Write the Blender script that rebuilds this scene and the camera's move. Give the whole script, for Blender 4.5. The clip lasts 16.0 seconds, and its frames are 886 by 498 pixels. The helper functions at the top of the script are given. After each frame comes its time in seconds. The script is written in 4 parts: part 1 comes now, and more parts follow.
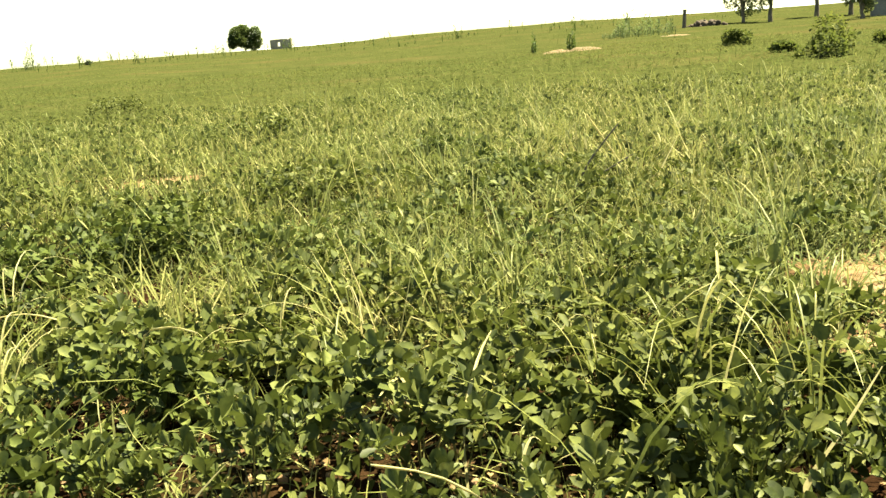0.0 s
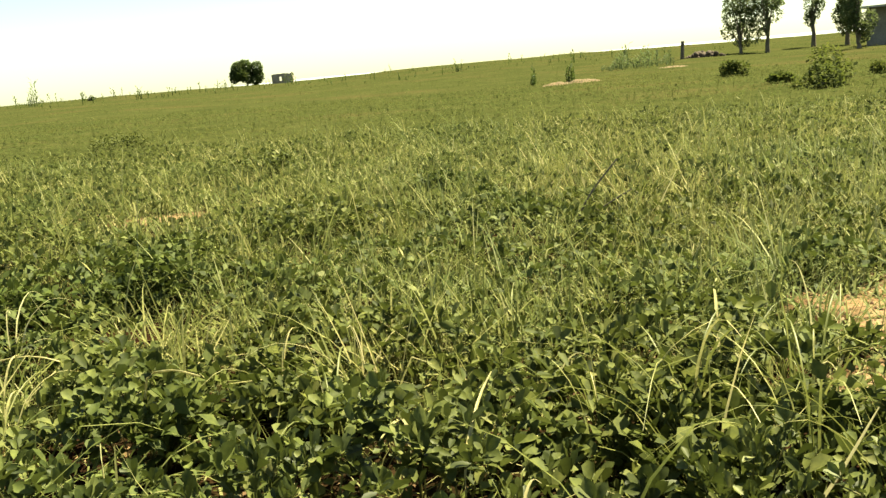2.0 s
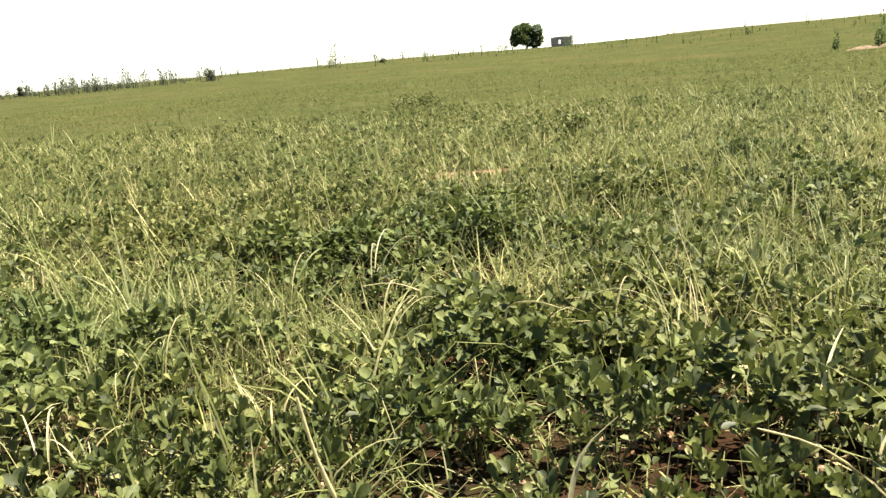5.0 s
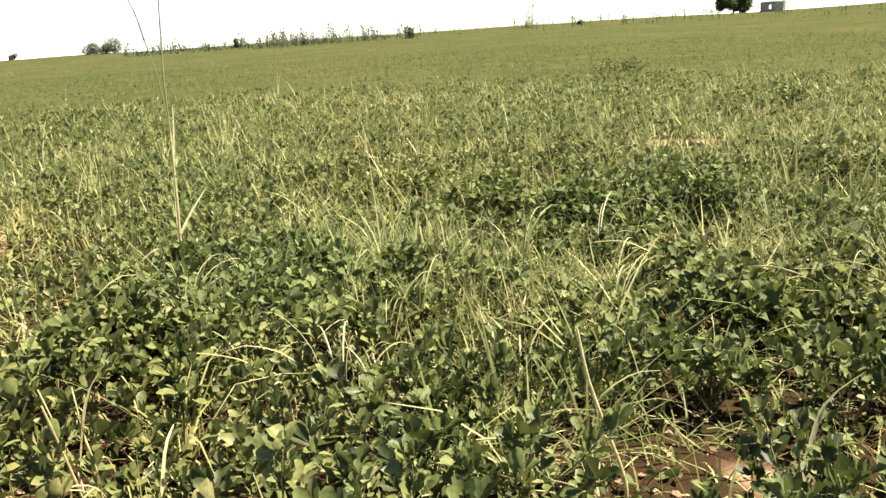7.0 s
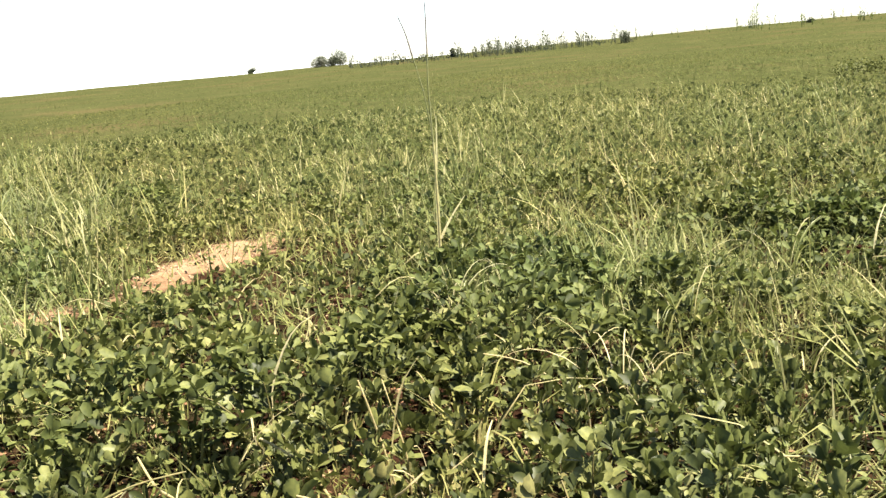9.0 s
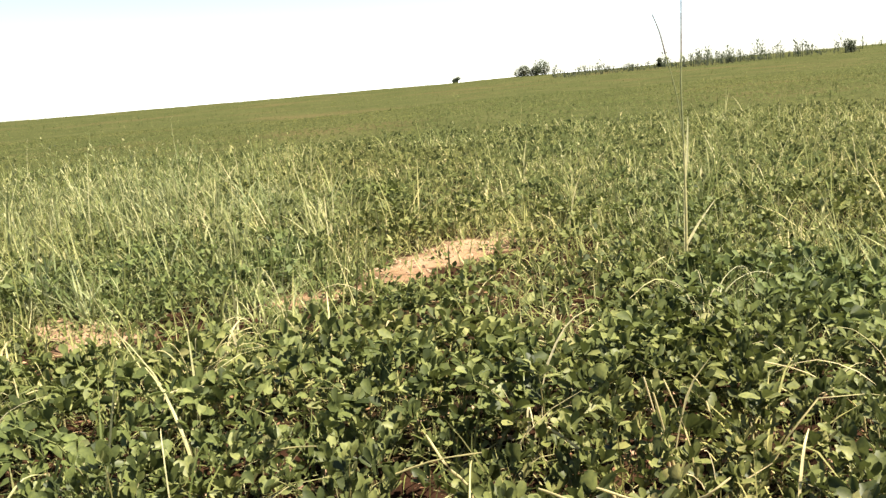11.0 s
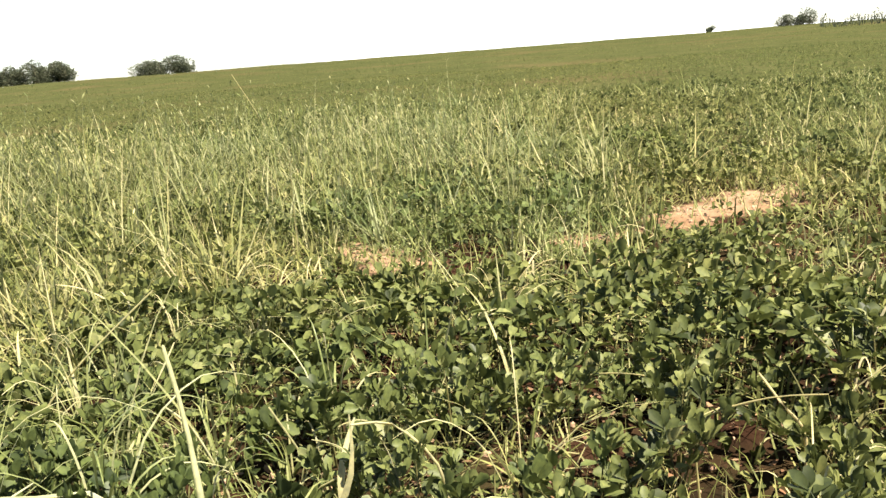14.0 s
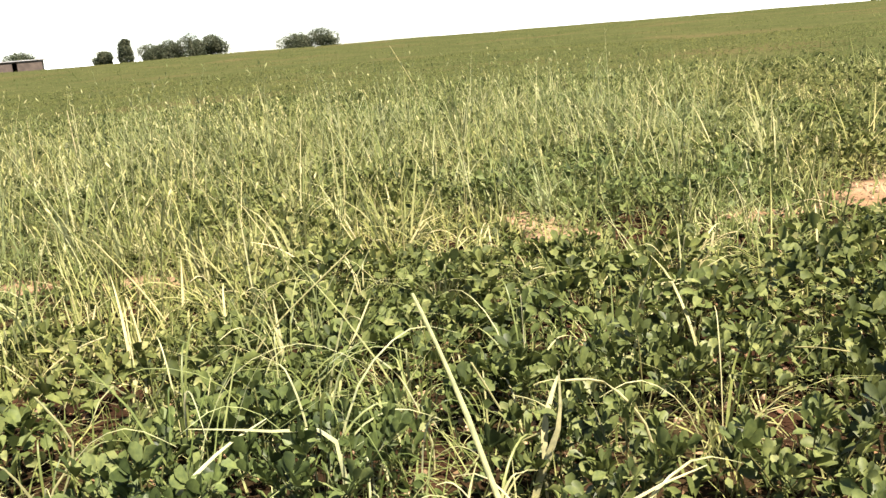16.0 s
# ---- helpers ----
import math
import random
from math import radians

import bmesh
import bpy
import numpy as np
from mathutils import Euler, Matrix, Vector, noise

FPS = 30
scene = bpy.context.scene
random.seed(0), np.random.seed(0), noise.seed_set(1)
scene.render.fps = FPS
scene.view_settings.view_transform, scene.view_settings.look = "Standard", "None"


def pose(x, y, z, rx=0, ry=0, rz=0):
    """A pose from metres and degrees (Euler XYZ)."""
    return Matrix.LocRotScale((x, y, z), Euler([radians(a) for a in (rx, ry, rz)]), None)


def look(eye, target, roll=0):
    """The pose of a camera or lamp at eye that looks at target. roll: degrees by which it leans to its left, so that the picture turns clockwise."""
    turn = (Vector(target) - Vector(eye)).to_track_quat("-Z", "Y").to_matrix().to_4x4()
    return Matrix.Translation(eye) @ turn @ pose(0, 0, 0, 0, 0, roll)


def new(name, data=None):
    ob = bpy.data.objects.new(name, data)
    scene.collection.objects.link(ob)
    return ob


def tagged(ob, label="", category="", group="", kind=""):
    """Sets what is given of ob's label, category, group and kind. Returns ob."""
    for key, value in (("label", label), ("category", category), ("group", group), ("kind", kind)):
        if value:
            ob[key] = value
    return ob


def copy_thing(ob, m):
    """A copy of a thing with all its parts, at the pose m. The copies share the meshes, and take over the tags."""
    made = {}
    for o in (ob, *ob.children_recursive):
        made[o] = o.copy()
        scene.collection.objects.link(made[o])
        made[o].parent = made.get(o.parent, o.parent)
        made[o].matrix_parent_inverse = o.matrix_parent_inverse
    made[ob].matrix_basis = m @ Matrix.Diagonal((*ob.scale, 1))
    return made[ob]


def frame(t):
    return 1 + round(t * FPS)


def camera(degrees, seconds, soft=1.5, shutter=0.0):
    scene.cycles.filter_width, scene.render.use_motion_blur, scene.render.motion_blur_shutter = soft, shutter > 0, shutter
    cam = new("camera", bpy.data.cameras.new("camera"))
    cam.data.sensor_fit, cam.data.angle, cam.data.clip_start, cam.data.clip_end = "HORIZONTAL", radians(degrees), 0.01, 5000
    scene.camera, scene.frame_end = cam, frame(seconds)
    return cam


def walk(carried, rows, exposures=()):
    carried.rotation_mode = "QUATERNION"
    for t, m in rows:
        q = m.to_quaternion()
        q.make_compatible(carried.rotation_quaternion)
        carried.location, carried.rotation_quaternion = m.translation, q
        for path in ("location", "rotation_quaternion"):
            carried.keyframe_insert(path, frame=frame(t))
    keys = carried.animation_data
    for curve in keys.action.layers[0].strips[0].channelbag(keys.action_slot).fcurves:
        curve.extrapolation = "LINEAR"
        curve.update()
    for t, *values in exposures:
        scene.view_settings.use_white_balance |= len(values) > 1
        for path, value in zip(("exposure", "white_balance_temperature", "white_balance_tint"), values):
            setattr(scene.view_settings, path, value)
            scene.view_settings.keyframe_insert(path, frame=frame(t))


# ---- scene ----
# ---- camera ----
cam = camera(52.94, 16.0, soft=1.45)
# seconds, x, y, z, pitch, roll, heading
PATH = [
    (0.0, -0.0000, -0.0004, 1.0297, -13.480, -4.845, -11.645),
    (0.5, 0.0186, -0.0022, 1.0542, -11.459, -5.259, -12.440),
    (1.0, 0.0530, -0.0027, 1.0588, -10.753, -5.224, -14.925),
    (1.5, 0.0346, -0.0051, 1.0647, -11.135, -5.642, -13.830),
    (2.0, 0.0041, -0.0191, 1.0597, -11.457, -5.325, -11.706),
    (2.5, -0.0413, -0.0383, 1.0602, -11.580, -5.121, -8.702),
    (3.0, -0.0956, -0.0463, 1.0578, -11.642, -5.605, -4.932),
    (3.5, -0.1372, -0.0642, 1.0612, -11.435, -5.655, -1.975),
    (4.0, -0.1782, -0.0892, 1.0531, -11.935, -5.219, 0.473),
    (6.5, -0.3806, -0.5254, 1.1420, -12.690, -4.656, 14.625),
    (7.0, -0.4224, -0.5678, 1.1328, -13.636, -3.790, 17.771),
    (7.5, -0.4761, -0.5992, 1.1275, -13.784, -4.276, 21.468),
    (8.0, -0.5197, -0.6355, 1.1420, -13.504, -5.914, 25.509),
    (8.5, -0.5624, -0.6804, 1.1589, -12.777, -5.289, 28.424),
    (9.0, -0.6035, -0.7148, 1.1705, -12.158, -5.444, 31.313),
    (11.5, -0.8584, -0.8732, 1.1311, -10.679, -4.983, 47.142),
    (12.0, -0.8789, -0.9127, 1.1263, -11.244, -4.821, 50.327),
    (12.5, -0.8900, -0.9544, 1.1124, -11.559, -4.064, 52.567),
    (13.0, -0.9066, -0.9968, 1.1171, -11.752, -4.055, 54.806),
    (13.5, -0.9199, -1.0328, 1.1171, -12.019, -4.477, 56.796),
    (14.0, -0.9340, -1.0791, 1.1138, -12.296, -4.512, 59.206),
    (14.5, -0.9392, -1.1276, 1.1169, -12.402, -4.696, 61.699),
    (15.0, -0.9478, -1.1789, 1.1198, -13.061, -5.213, 64.353),
    (15.5, -0.9504, -1.2193, 1.1169, -13.385, -5.095, 66.525),
    (16.0, -0.9534, -1.2586, 1.1168, -13.310, -4.794, 68.136),
]
EXPOSURE = [(0.0, 2.49, 9300, -11), (0.6, 2.13, 9300, -11), (2.0, 2.02, 9300, -11), (3.0, 2.01, 9300, -11), (3.6, 2.13, 6900, 9), (6.0, 2.27, 6900, 12), (8.5, 2.25, 6900, 13), (11.5, 2.10, 6900, 13), (14.0, 2.09, 6900, 14), (16.0, 2.16, 6900, 14)]
walk(cam, [(t, pose(x, y, z, 90 + pitch, 0, yaw) @ pose(0, 0, 0, 0, 0, roll)) for t, x, y, z, pitch, roll, yaw in PATH], EXPOSURE)

# ---- sky and sun ----
SUN_AZ, SUN_EL = -76.0, 60.0          # degrees left of +y, and above the horizon
world = bpy.data.worlds.new("sky")
scene.world = world
world.use_nodes = True
wn = world.node_tree
wn.nodes.clear()
sky = wn.nodes.new("ShaderNodeTexSky")
sky.sky_type, sky.sun_disc = "NISHITA", False
sky.sun_elevation, sky.sun_rotation = radians(SUN_EL), radians(-SUN_AZ)
sky.air_density, sky.dust_density, sky.ozone_density = 0.7, 0.5, 0.0
bg = wn.nodes.new("ShaderNodeBackground")
bg.inputs["Strength"].default_value = 0.062
wout = wn.nodes.new("ShaderNodeOutputWorld")
wn.links.new(sky.outputs[0], bg.inputs[0])
wn.links.new(bg.outputs[0], wout.inputs[0])
sun_data = bpy.data.lights.new("sun", "SUN")
sun_data.energy, sun_data.angle, sun_data.color = 5.0, radians(0.6), (1.0, 0.95, 0.86)
sun = new("sun", sun_data)
toward = Vector((-math.sin(radians(SUN_AZ)) * math.cos(radians(SUN_EL)), math.cos(radians(SUN_AZ)) * math.cos(radians(SUN_EL)), math.sin(radians(SUN_EL))))
sun.matrix_world = look(toward * 60, (0, 0, 0))

# ---- materials ----
def nodes_of(name):
    m = bpy.data.materials.new(name)
    m.use_nodes = True
    nt = m.node_tree
    nt.nodes.clear()
    out = nt.nodes.new("ShaderNodeOutputMaterial")
    return m, nt, out


def ramp(nt, stops, source):
    r = nt.nodes.new("ShaderNodeValToRGB")
    while len(r.color_ramp.elements) < len(stops):
        r.color_ramp.elements.new(0.5)
    for e, (p, c) in zip(r.color_ramp.elements, stops):
        e.position, e.color = p, (*c, 1)
    nt.links.new(source, r.inputs[0])
    return r.outputs[0]


def texture_noise(nt, scale, detail=4.0, rough=0.55):
    g = nt.nodes.new("ShaderNodeNewGeometry")
    n = nt.nodes.new("ShaderNodeTexNoise")
    n.inputs["Scale"].default_value, n.inputs["Detail"].default_value, n.inputs["Roughness"].default_value = scale, detail, rough
    nt.links.new(g.outputs["Position"], n.inputs["Vector"])
    return n.outputs["Fac"]


def mixed(nt, a, b, fac, how="MIX"):
    m = nt.nodes.new("ShaderNodeMix")
    m.data_type, m.blend_type = "RGBA", how
    for socket, v in ((m.inputs[0], fac), (m.inputs[6], a), (m.inputs[7], b)):
        if isinstance(v, (int, float)):
            socket.default_value = v
        elif isinstance(v, tuple):
            socket.default_value = (*v, 1)
        else:
            nt.links.new(v, socket)
    return m.outputs[2]


def leaf_material(name, stops, through_colour, share=0.3, rough=0.42, single=False, grain=60.0, patch=0.5, gloss=0.35):
    """Thin green leaf: gloss on top, light through the blade, each leaf or blade of its own shade."""
    m, nt, out = nodes_of(name)
    if single:
        rnd = nt.nodes.new("ShaderNodeObjectInfo").outputs["Random"]
    else:
        rnd = nt.nodes.new("ShaderNodeNewGeometry").outputs["Random Per Island"]
    base = ramp(nt, stops, rnd)
    veins = ramp(nt, [(0.3, (0.64, 0.68, 0.70)), (0.7, (1.28, 1.24, 1.10))], texture_noise(nt, grain))
    base = mixed(nt, base, veins, 1.0, "MULTIPLY")
    broad = ramp(nt, [(0.35, (0.82, 0.9, 0.85)), (0.65, (1.2, 1.08, 1.0))], texture_noise(nt, patch, 3.0))
    base = mixed(nt, base, broad, 1.0, "MULTIPLY")
    p = nt.nodes.new("ShaderNodeBsdfPrincipled")
    nt.links.new(base, p.inputs["Base Color"])
    p.inputs["Roughness"].default_value = rough
    p.inputs["Specular IOR Level"].default_value = gloss
    t = nt.nodes.new("ShaderNodeBsdfTranslucent")
    nt.links.new(mixed(nt, base, through_colour, 0.6), t.inputs["Color"])
    mix = nt.nodes.new("ShaderNodeMixShader")
    mix.inputs[0].default_value = share
    nt.links.new(p.outputs[0], mix.inputs[1])
    nt.links.new(t.outputs[0], mix.inputs[2])
    nt.links.new(mix.outputs[0], out.inputs[0])
    return m


def solid_material(name, dark, light, scale=6.0, rough=0.85, bump=0.3, bump_scale=40.0, metal=0.0):
    m, nt, out = nodes_of(name)
    base = ramp(nt, [(0.3, dark), (0.7, light)], texture_noise(nt, scale, 6.0))
    fine = ramp(nt, [(0.3, (0.8, 0.8, 0.8)), (0.7, (1.15, 1.15, 1.15))], texture_noise(nt, scale * 9, 3.0))
    base = mixed(nt, base, fine, 1.0, "MULTIPLY")
    p = nt.nodes.new("ShaderNodeBsdfPrincipled")
    nt.links.new(base, p.inputs["Base Color"])
    p.inputs["Roughness"].default_value, p.inputs["Metallic"].default_value = rough, metal
    b = nt.nodes.new("ShaderNodeBump")
    b.inputs["Strength"].default_value, b.inputs["Distance"].default_value = bump, 0.02
    nt.links.new(texture_noise(nt, bump_scale, 5.0), b.inputs["Height"])
    nt.links.new(b.outputs[0], p.inputs["Normal"])
    nt.links.new(p.outputs[0], out.inputs[0])
    return m


def ground_material():
    """Sandy soil close by; farther off, where the crop closes over it, the green of low leaves."""
    m, nt, out = nodes_of("field_soil")
    sand = ramp(nt, [(0.3, (0.173, 0.104, 0.058)), (0.5, (0.225, 0.144, 0.084)), (0.72, (0.271, 0.185, 0.116))], texture_noise(nt, 2.5, 6.0))
    # reddish soil under the crop, its colour darkened to stand for shade between plants
    shaded_soil = ramp(nt, [(0.3, (0.010, 0.006, 0.004)), (0.7, (0.036, 0.017, 0.010))], texture_noise(nt, 4.0, 6.0))
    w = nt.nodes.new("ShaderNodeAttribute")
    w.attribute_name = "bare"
    soil = mixed(nt, shaded_soil, sand, w.outputs["Fac"])
    grit = ramp(nt, [(0.3, (0.72, 0.7, 0.68)), (0.7, (1.2, 1.2, 1.2))], texture_noise(nt, 55.0, 5.0, 0.7))
    soil = mixed(nt, soil, grit, 1.0, "MULTIPLY")
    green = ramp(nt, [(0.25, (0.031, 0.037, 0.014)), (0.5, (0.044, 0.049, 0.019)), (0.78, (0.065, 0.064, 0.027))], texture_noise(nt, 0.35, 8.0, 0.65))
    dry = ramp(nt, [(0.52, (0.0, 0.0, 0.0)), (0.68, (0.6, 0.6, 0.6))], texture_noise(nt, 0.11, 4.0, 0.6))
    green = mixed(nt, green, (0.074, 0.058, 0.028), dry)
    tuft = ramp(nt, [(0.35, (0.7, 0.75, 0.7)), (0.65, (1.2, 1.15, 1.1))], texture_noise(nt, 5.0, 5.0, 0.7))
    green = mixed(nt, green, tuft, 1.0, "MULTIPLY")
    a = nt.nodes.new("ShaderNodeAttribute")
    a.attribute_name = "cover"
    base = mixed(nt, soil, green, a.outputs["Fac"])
    p = nt.nodes.new("ShaderNodeBsdfPrincipled")
    nt.links.new(base, p.inputs["Base Color"])
    p.inputs["Roughness"].default_value = 0.95
    p.inputs["Specular IOR Level"].default_value = 0.0
    b = nt.nodes.new("ShaderNodeBump")
    b.inputs["Strength"].default_value, b.inputs["Distance"].default_value = 0.7, 0.02
    nt.links.new(texture_noise(nt, 28.0, 6.0, 0.65), b.inputs["Height"])
    nt.links.new(b.outputs[0], p.inputs["Normal"])
    nt.links.new(p.outputs[0], out.inputs[0])
    return m


LEAF_STOPS = [(0.0, (0.022, 0.031, 0.011)), (0.3, (0.054, 0.068, 0.022)), (0.7, (0.092, 0.111, 0.037)), (0.95, (0.128, 0.142, 0.054)), (1.0, (0.155, 0.158, 0.072))]
GRASS_STOPS = [(0.0, (0.074, 0.096, 0.026)), (0.4, (0.142, 0.160, 0.054)), (0.75, (0.236, 0.242, 0.102)), (1.0, (0.370, 0.345, 0.200))]
M_LEAF_ONE = leaf_material("groundnut_leaf", LEAF_STOPS, (0.120, 0.150, 0.034), 0.18, 0.52, single=True, grain=90.0, gloss=0.2)
M_LEAF = leaf_material("groundnut_canopy", LEAF_STOPS, (0.130, 0.156, 0.036), 0.2, 0.6, gloss=0.12)
MID_STOPS = [(0.0, (0.046, 0.059, 0.021)), (0.5, (0.076, 0.092, 0.033)), (1.0, (0.122, 0.132, 0.052))]
M_LEAF_MID = leaf_material("groundnut_canopy_mid", MID_STOPS, (0.122, 0.141, 0.047), 0.44, 0.8, grain=12.0, patch=0.25, gloss=0.1)
FAR_STOPS = [(0.0, (0.069, 0.080, 0.030)), (0.5, (0.079, 0.090, 0.034)), (1.0, (0.092, 0.098, 0.041))]
M_LEAF_FAR = leaf_material("far_crop", FAR_STOPS, (0.104, 0.123, 0.046), 0.48, 0.95, grain=2.0, patch=0.08, gloss=0.0)
M_GRASS = leaf_material("field_grass", GRASS_STOPS, (0.185, 0.192, 0.074), 0.36, 0.62, gloss=0.15)
M_GRASS_FAR = leaf_material("far_grass", [(0.0, (0.067, 0.080, 0.028)), (0.6, (0.100, 0.111, 0.044)), (1.0, (0.152, 0.152, 0.074))], (0.163, 0.178, 0.063), 0.4, 0.85, gloss=0.0)
M_GRASS_PALE = leaf_material("pale_grass", [(0.0, (0.104, 0.126, 0.048)), (0.5, (0.184, 0.200, 0.092)), (1.0, (0.320, 0.315, 0.185))], (0.24, 0.27, 0.12), 0.4, 0.6, gloss=0.12)
M_GRASS_ONE = leaf_material("grass_blade", GRASS_STOPS, (0.178, 0.192, 0.056), 0.3, 0.45, single=True)
M_STRAW = leaf_material("dry_straw", [(0.0, (0.310, 0.295, 0.150)), (0.6, (0.420, 0.390, 0.220)), (1.0, (0.500, 0.460, 0.300))], (0.55, 0.50, 0.30), 0.42, 0.5, single=True)
M_STALK = leaf_material("green_stalk", [(0.0, (0.15, 0.155, 0.067)), (1.0, (0.20, 0.20, 0.09))], (0.266, 0.281, 0.118), 0.35, 0.5, single=True)
M_STEM = leaf_material("groundnut_stem", [(0.0, (0.078, 0.084, 0.028)), (0.6, (0.107, 0.101, 0.039)), (1.0, (0.112, 0.067, 0.039))], (0.148, 0.163, 0.044), 0.15, 0.5)
# groundnut leaf toned darker, to stand for the shaded side of the rows
M_SHADE_LEAF = leaf_material("shade_toned_leaf", [(0.0, (0.030, 0.041, 0.011)), (0.5, (0.060, 0.075, 0.021)), (1.0, (0.105, 0.120, 0.036))], (0.10, 0.13, 0.03), 0.18, 0.6, gloss=0.12)
M_TREE = leaf_material("tree_leaves", [(0.0, (0.028, 0.044, 0.018)), (0.6, (0.052, 0.076, 0.026)), (1.0, (0.092, 0.116, 0.040))], (0.12, 0.17, 0.04), 0.3, 0.7, grain=8.0, gloss=0.15)
M_SHRUB = leaf_material("shrub_leaves", [(0.0, (0.037, 0.052, 0.015)), (0.6, (0.081, 0.099, 0.028)), (1.0, (0.133, 0.141, 0.056))], (0.148, 0.178, 0.044), 0.35, 0.75, grain=15.0, gloss=0.1)
# paler grey-green foliage, with some distance haze mixed into the colour
M_YOUNG = leaf_material("young_tree_leaves", [(0.0, (0.044, 0.062, 0.030)), (0.6, (0.080, 0.104, 0.048)), (1.0, (0.130, 0.148, 0.074))], (0.16, 0.20, 0.08), 0.42, 0.7, grain=8.0, gloss=0.15)
# green greyed and lightened, so the colour itself carries the haze
M_FARTREE = leaf_material("far_tree_leaves", [(0.0, (0.044, 0.052, 0.036)), (0.6, (0.068, 0.078, 0.054)), (1.0, (0.098, 0.108, 0.076))], (0.11, 0.13, 0.08), 0.3, 0.8, grain=4.0, gloss=0.0)
M_BARK = solid_material("bark", (0.07, 0.055, 0.04), (0.17, 0.14, 0.10), 5.0, 0.9, 0.6, 25.0)
M_SAND = solid_material("spoil_heap_soil", (0.088, 0.060, 0.029), (0.160, 0.100, 0.053), 3.0, 0.95, 0.5, 12.0)
M_CLOD = solid_material("soil_clod", (0.208, 0.120, 0.068), (0.384, 0.256, 0.152), 9.0, 0.95, 0.5, 60.0)
M_LITTER = leaf_material("dead_leaf", [(0.0, (0.090, 0.045, 0.025)), (0.6, (0.180, 0.107, 0.056)), (1.0, (0.270, 0.191, 0.112))], (0.222, 0.133, 0.059), 0.1, 0.7)
M_MUD = solid_material("mud_wall", (0.17, 0.14, 0.115), (0.30, 0.26, 0.215), 1.2, 0.95, 0.6, 5.0)
M_BLOCK = solid_material("cement_block", (0.13, 0.12, 0.105), (0.23, 0.215, 0.19), 1.0, 0.92, 0.5, 7.0)
M_BRICK = solid_material("red_brick", (0.22, 0.085, 0.05), (0.36, 0.16, 0.10), 1.5, 0.9, 0.5, 9.0)
M_TIN = solid_material("tin_roof", (0.28, 0.27, 0.26), (0.45, 0.44, 0.42), 0.8, 0.5, 0.2, 3.0, 0.6)
M_DARKWOOD = solid_material("weathered_wood", (0.05, 0.04, 0.032), (0.12, 0.10, 0.08), 5.0, 0.85, 0.5, 20.0)
# near-black colour that stands for the darkness inside the farmhouse window
M_UNLIT = solid_material("unlit_interior", (0.012, 0.010, 0.008), (0.030, 0.024, 0.020), 5.0, 0.85, 0.5, 20.0)
M_STONE = solid_material("rubble_stone", (0.032, 0.022, 0.017), (0.085, 0.055, 0.042), 2.0, 0.92, 0.6, 8.0)
M_BROWN = solid_material("brown_plaster", (0.042, 0.030, 0.023), (0.085, 0.062, 0.047), 1.0, 0.92, 0.4, 6.0)
# the distance haze over the hills is put into this pale base colour
M_HILL = solid_material("far_haze_land", (0.36, 0.40, 0.42), (0.44, 0.47, 0.48), 0.004, 1.0, 0.0, 0.01)

# ---- land ----
rng = np.random.default_rng(7)


def hashed(ix, iy, seed):
    h = (ix.astype(np.int64) * 374761393 + iy.astype(np.int64) * 668265263 + seed * 1442695041) & 0xFFFFFFFF
    h = ((h ^ (h >> 13)) * 1274126177) & 0xFFFFFFFF
    return ((h ^ (h >> 16)) & 0xFFFF) / 65535.0


def vnoise(x, y, size, seed):
    """Smooth noise from 0 to 1 with features of that size in metres."""
    x, y = np.asarray(x, float) / size, np.asarray(y, float) / size
    ix, iy = np.floor(x), np.floor(y)
    fx, fy = x - ix, y - iy
    fx, fy = fx * fx * (3 - 2 * fx), fy * fy * (3 - 2 * fy)
    a, b = hashed(ix, iy, seed), hashed(ix + 1, iy, seed)
    c, d = hashed(ix, iy + 1, seed), hashed(ix + 1, iy + 1, seed)
    return (a * (1 - fx) + b * fx) * (1 - fy) + (c * (1 - fx) + d * fx) * fy


def step(a, b, v):
    u = np.clip((np.asarray(v, float) - a) / (b - a), 0, 1)
    return u * u * (3 - 2 * u)


def ground_z(x, y):
    x, y = np.asarray(x, float), np.asarray(y, float)
    r = np.hypot(x, y)
    az = np.degrees(np.arctan2(-x, y))
    z = 0.01 - 0.018 * np.clip(x, -8, 8)
    z = z + 1.2 * step(45, 150, r)
    z = z - (0.3 * step(25, 75, r) + 0.35 * step(90, 150, r)) * (1 - step(-36, -26, az)) * step(-70, -55, az)
    z = z + 0.3 * step(80, 135, r) * step(-27, -20, az) * (1 - step(-12, -5, az))
    z = z + (vnoise(x, y, 0.45, 3) - 0.5) * 0.05 * (1 - step(8, 20, r)) + (vnoise(x, y, 0.12, 4) - 0.5) * 0.02 * (1 - step(6, 10, r))
    z = z + (vnoise(x, y, 9, 5) - 0.5) * 0.25 * step(14, 40, r) + (vnoise(x, y, 30, 6) - 0.5) * 0.3 * step(50, 110, r)
    return z


def gz(x, y):
    return float(ground_z(x, y))


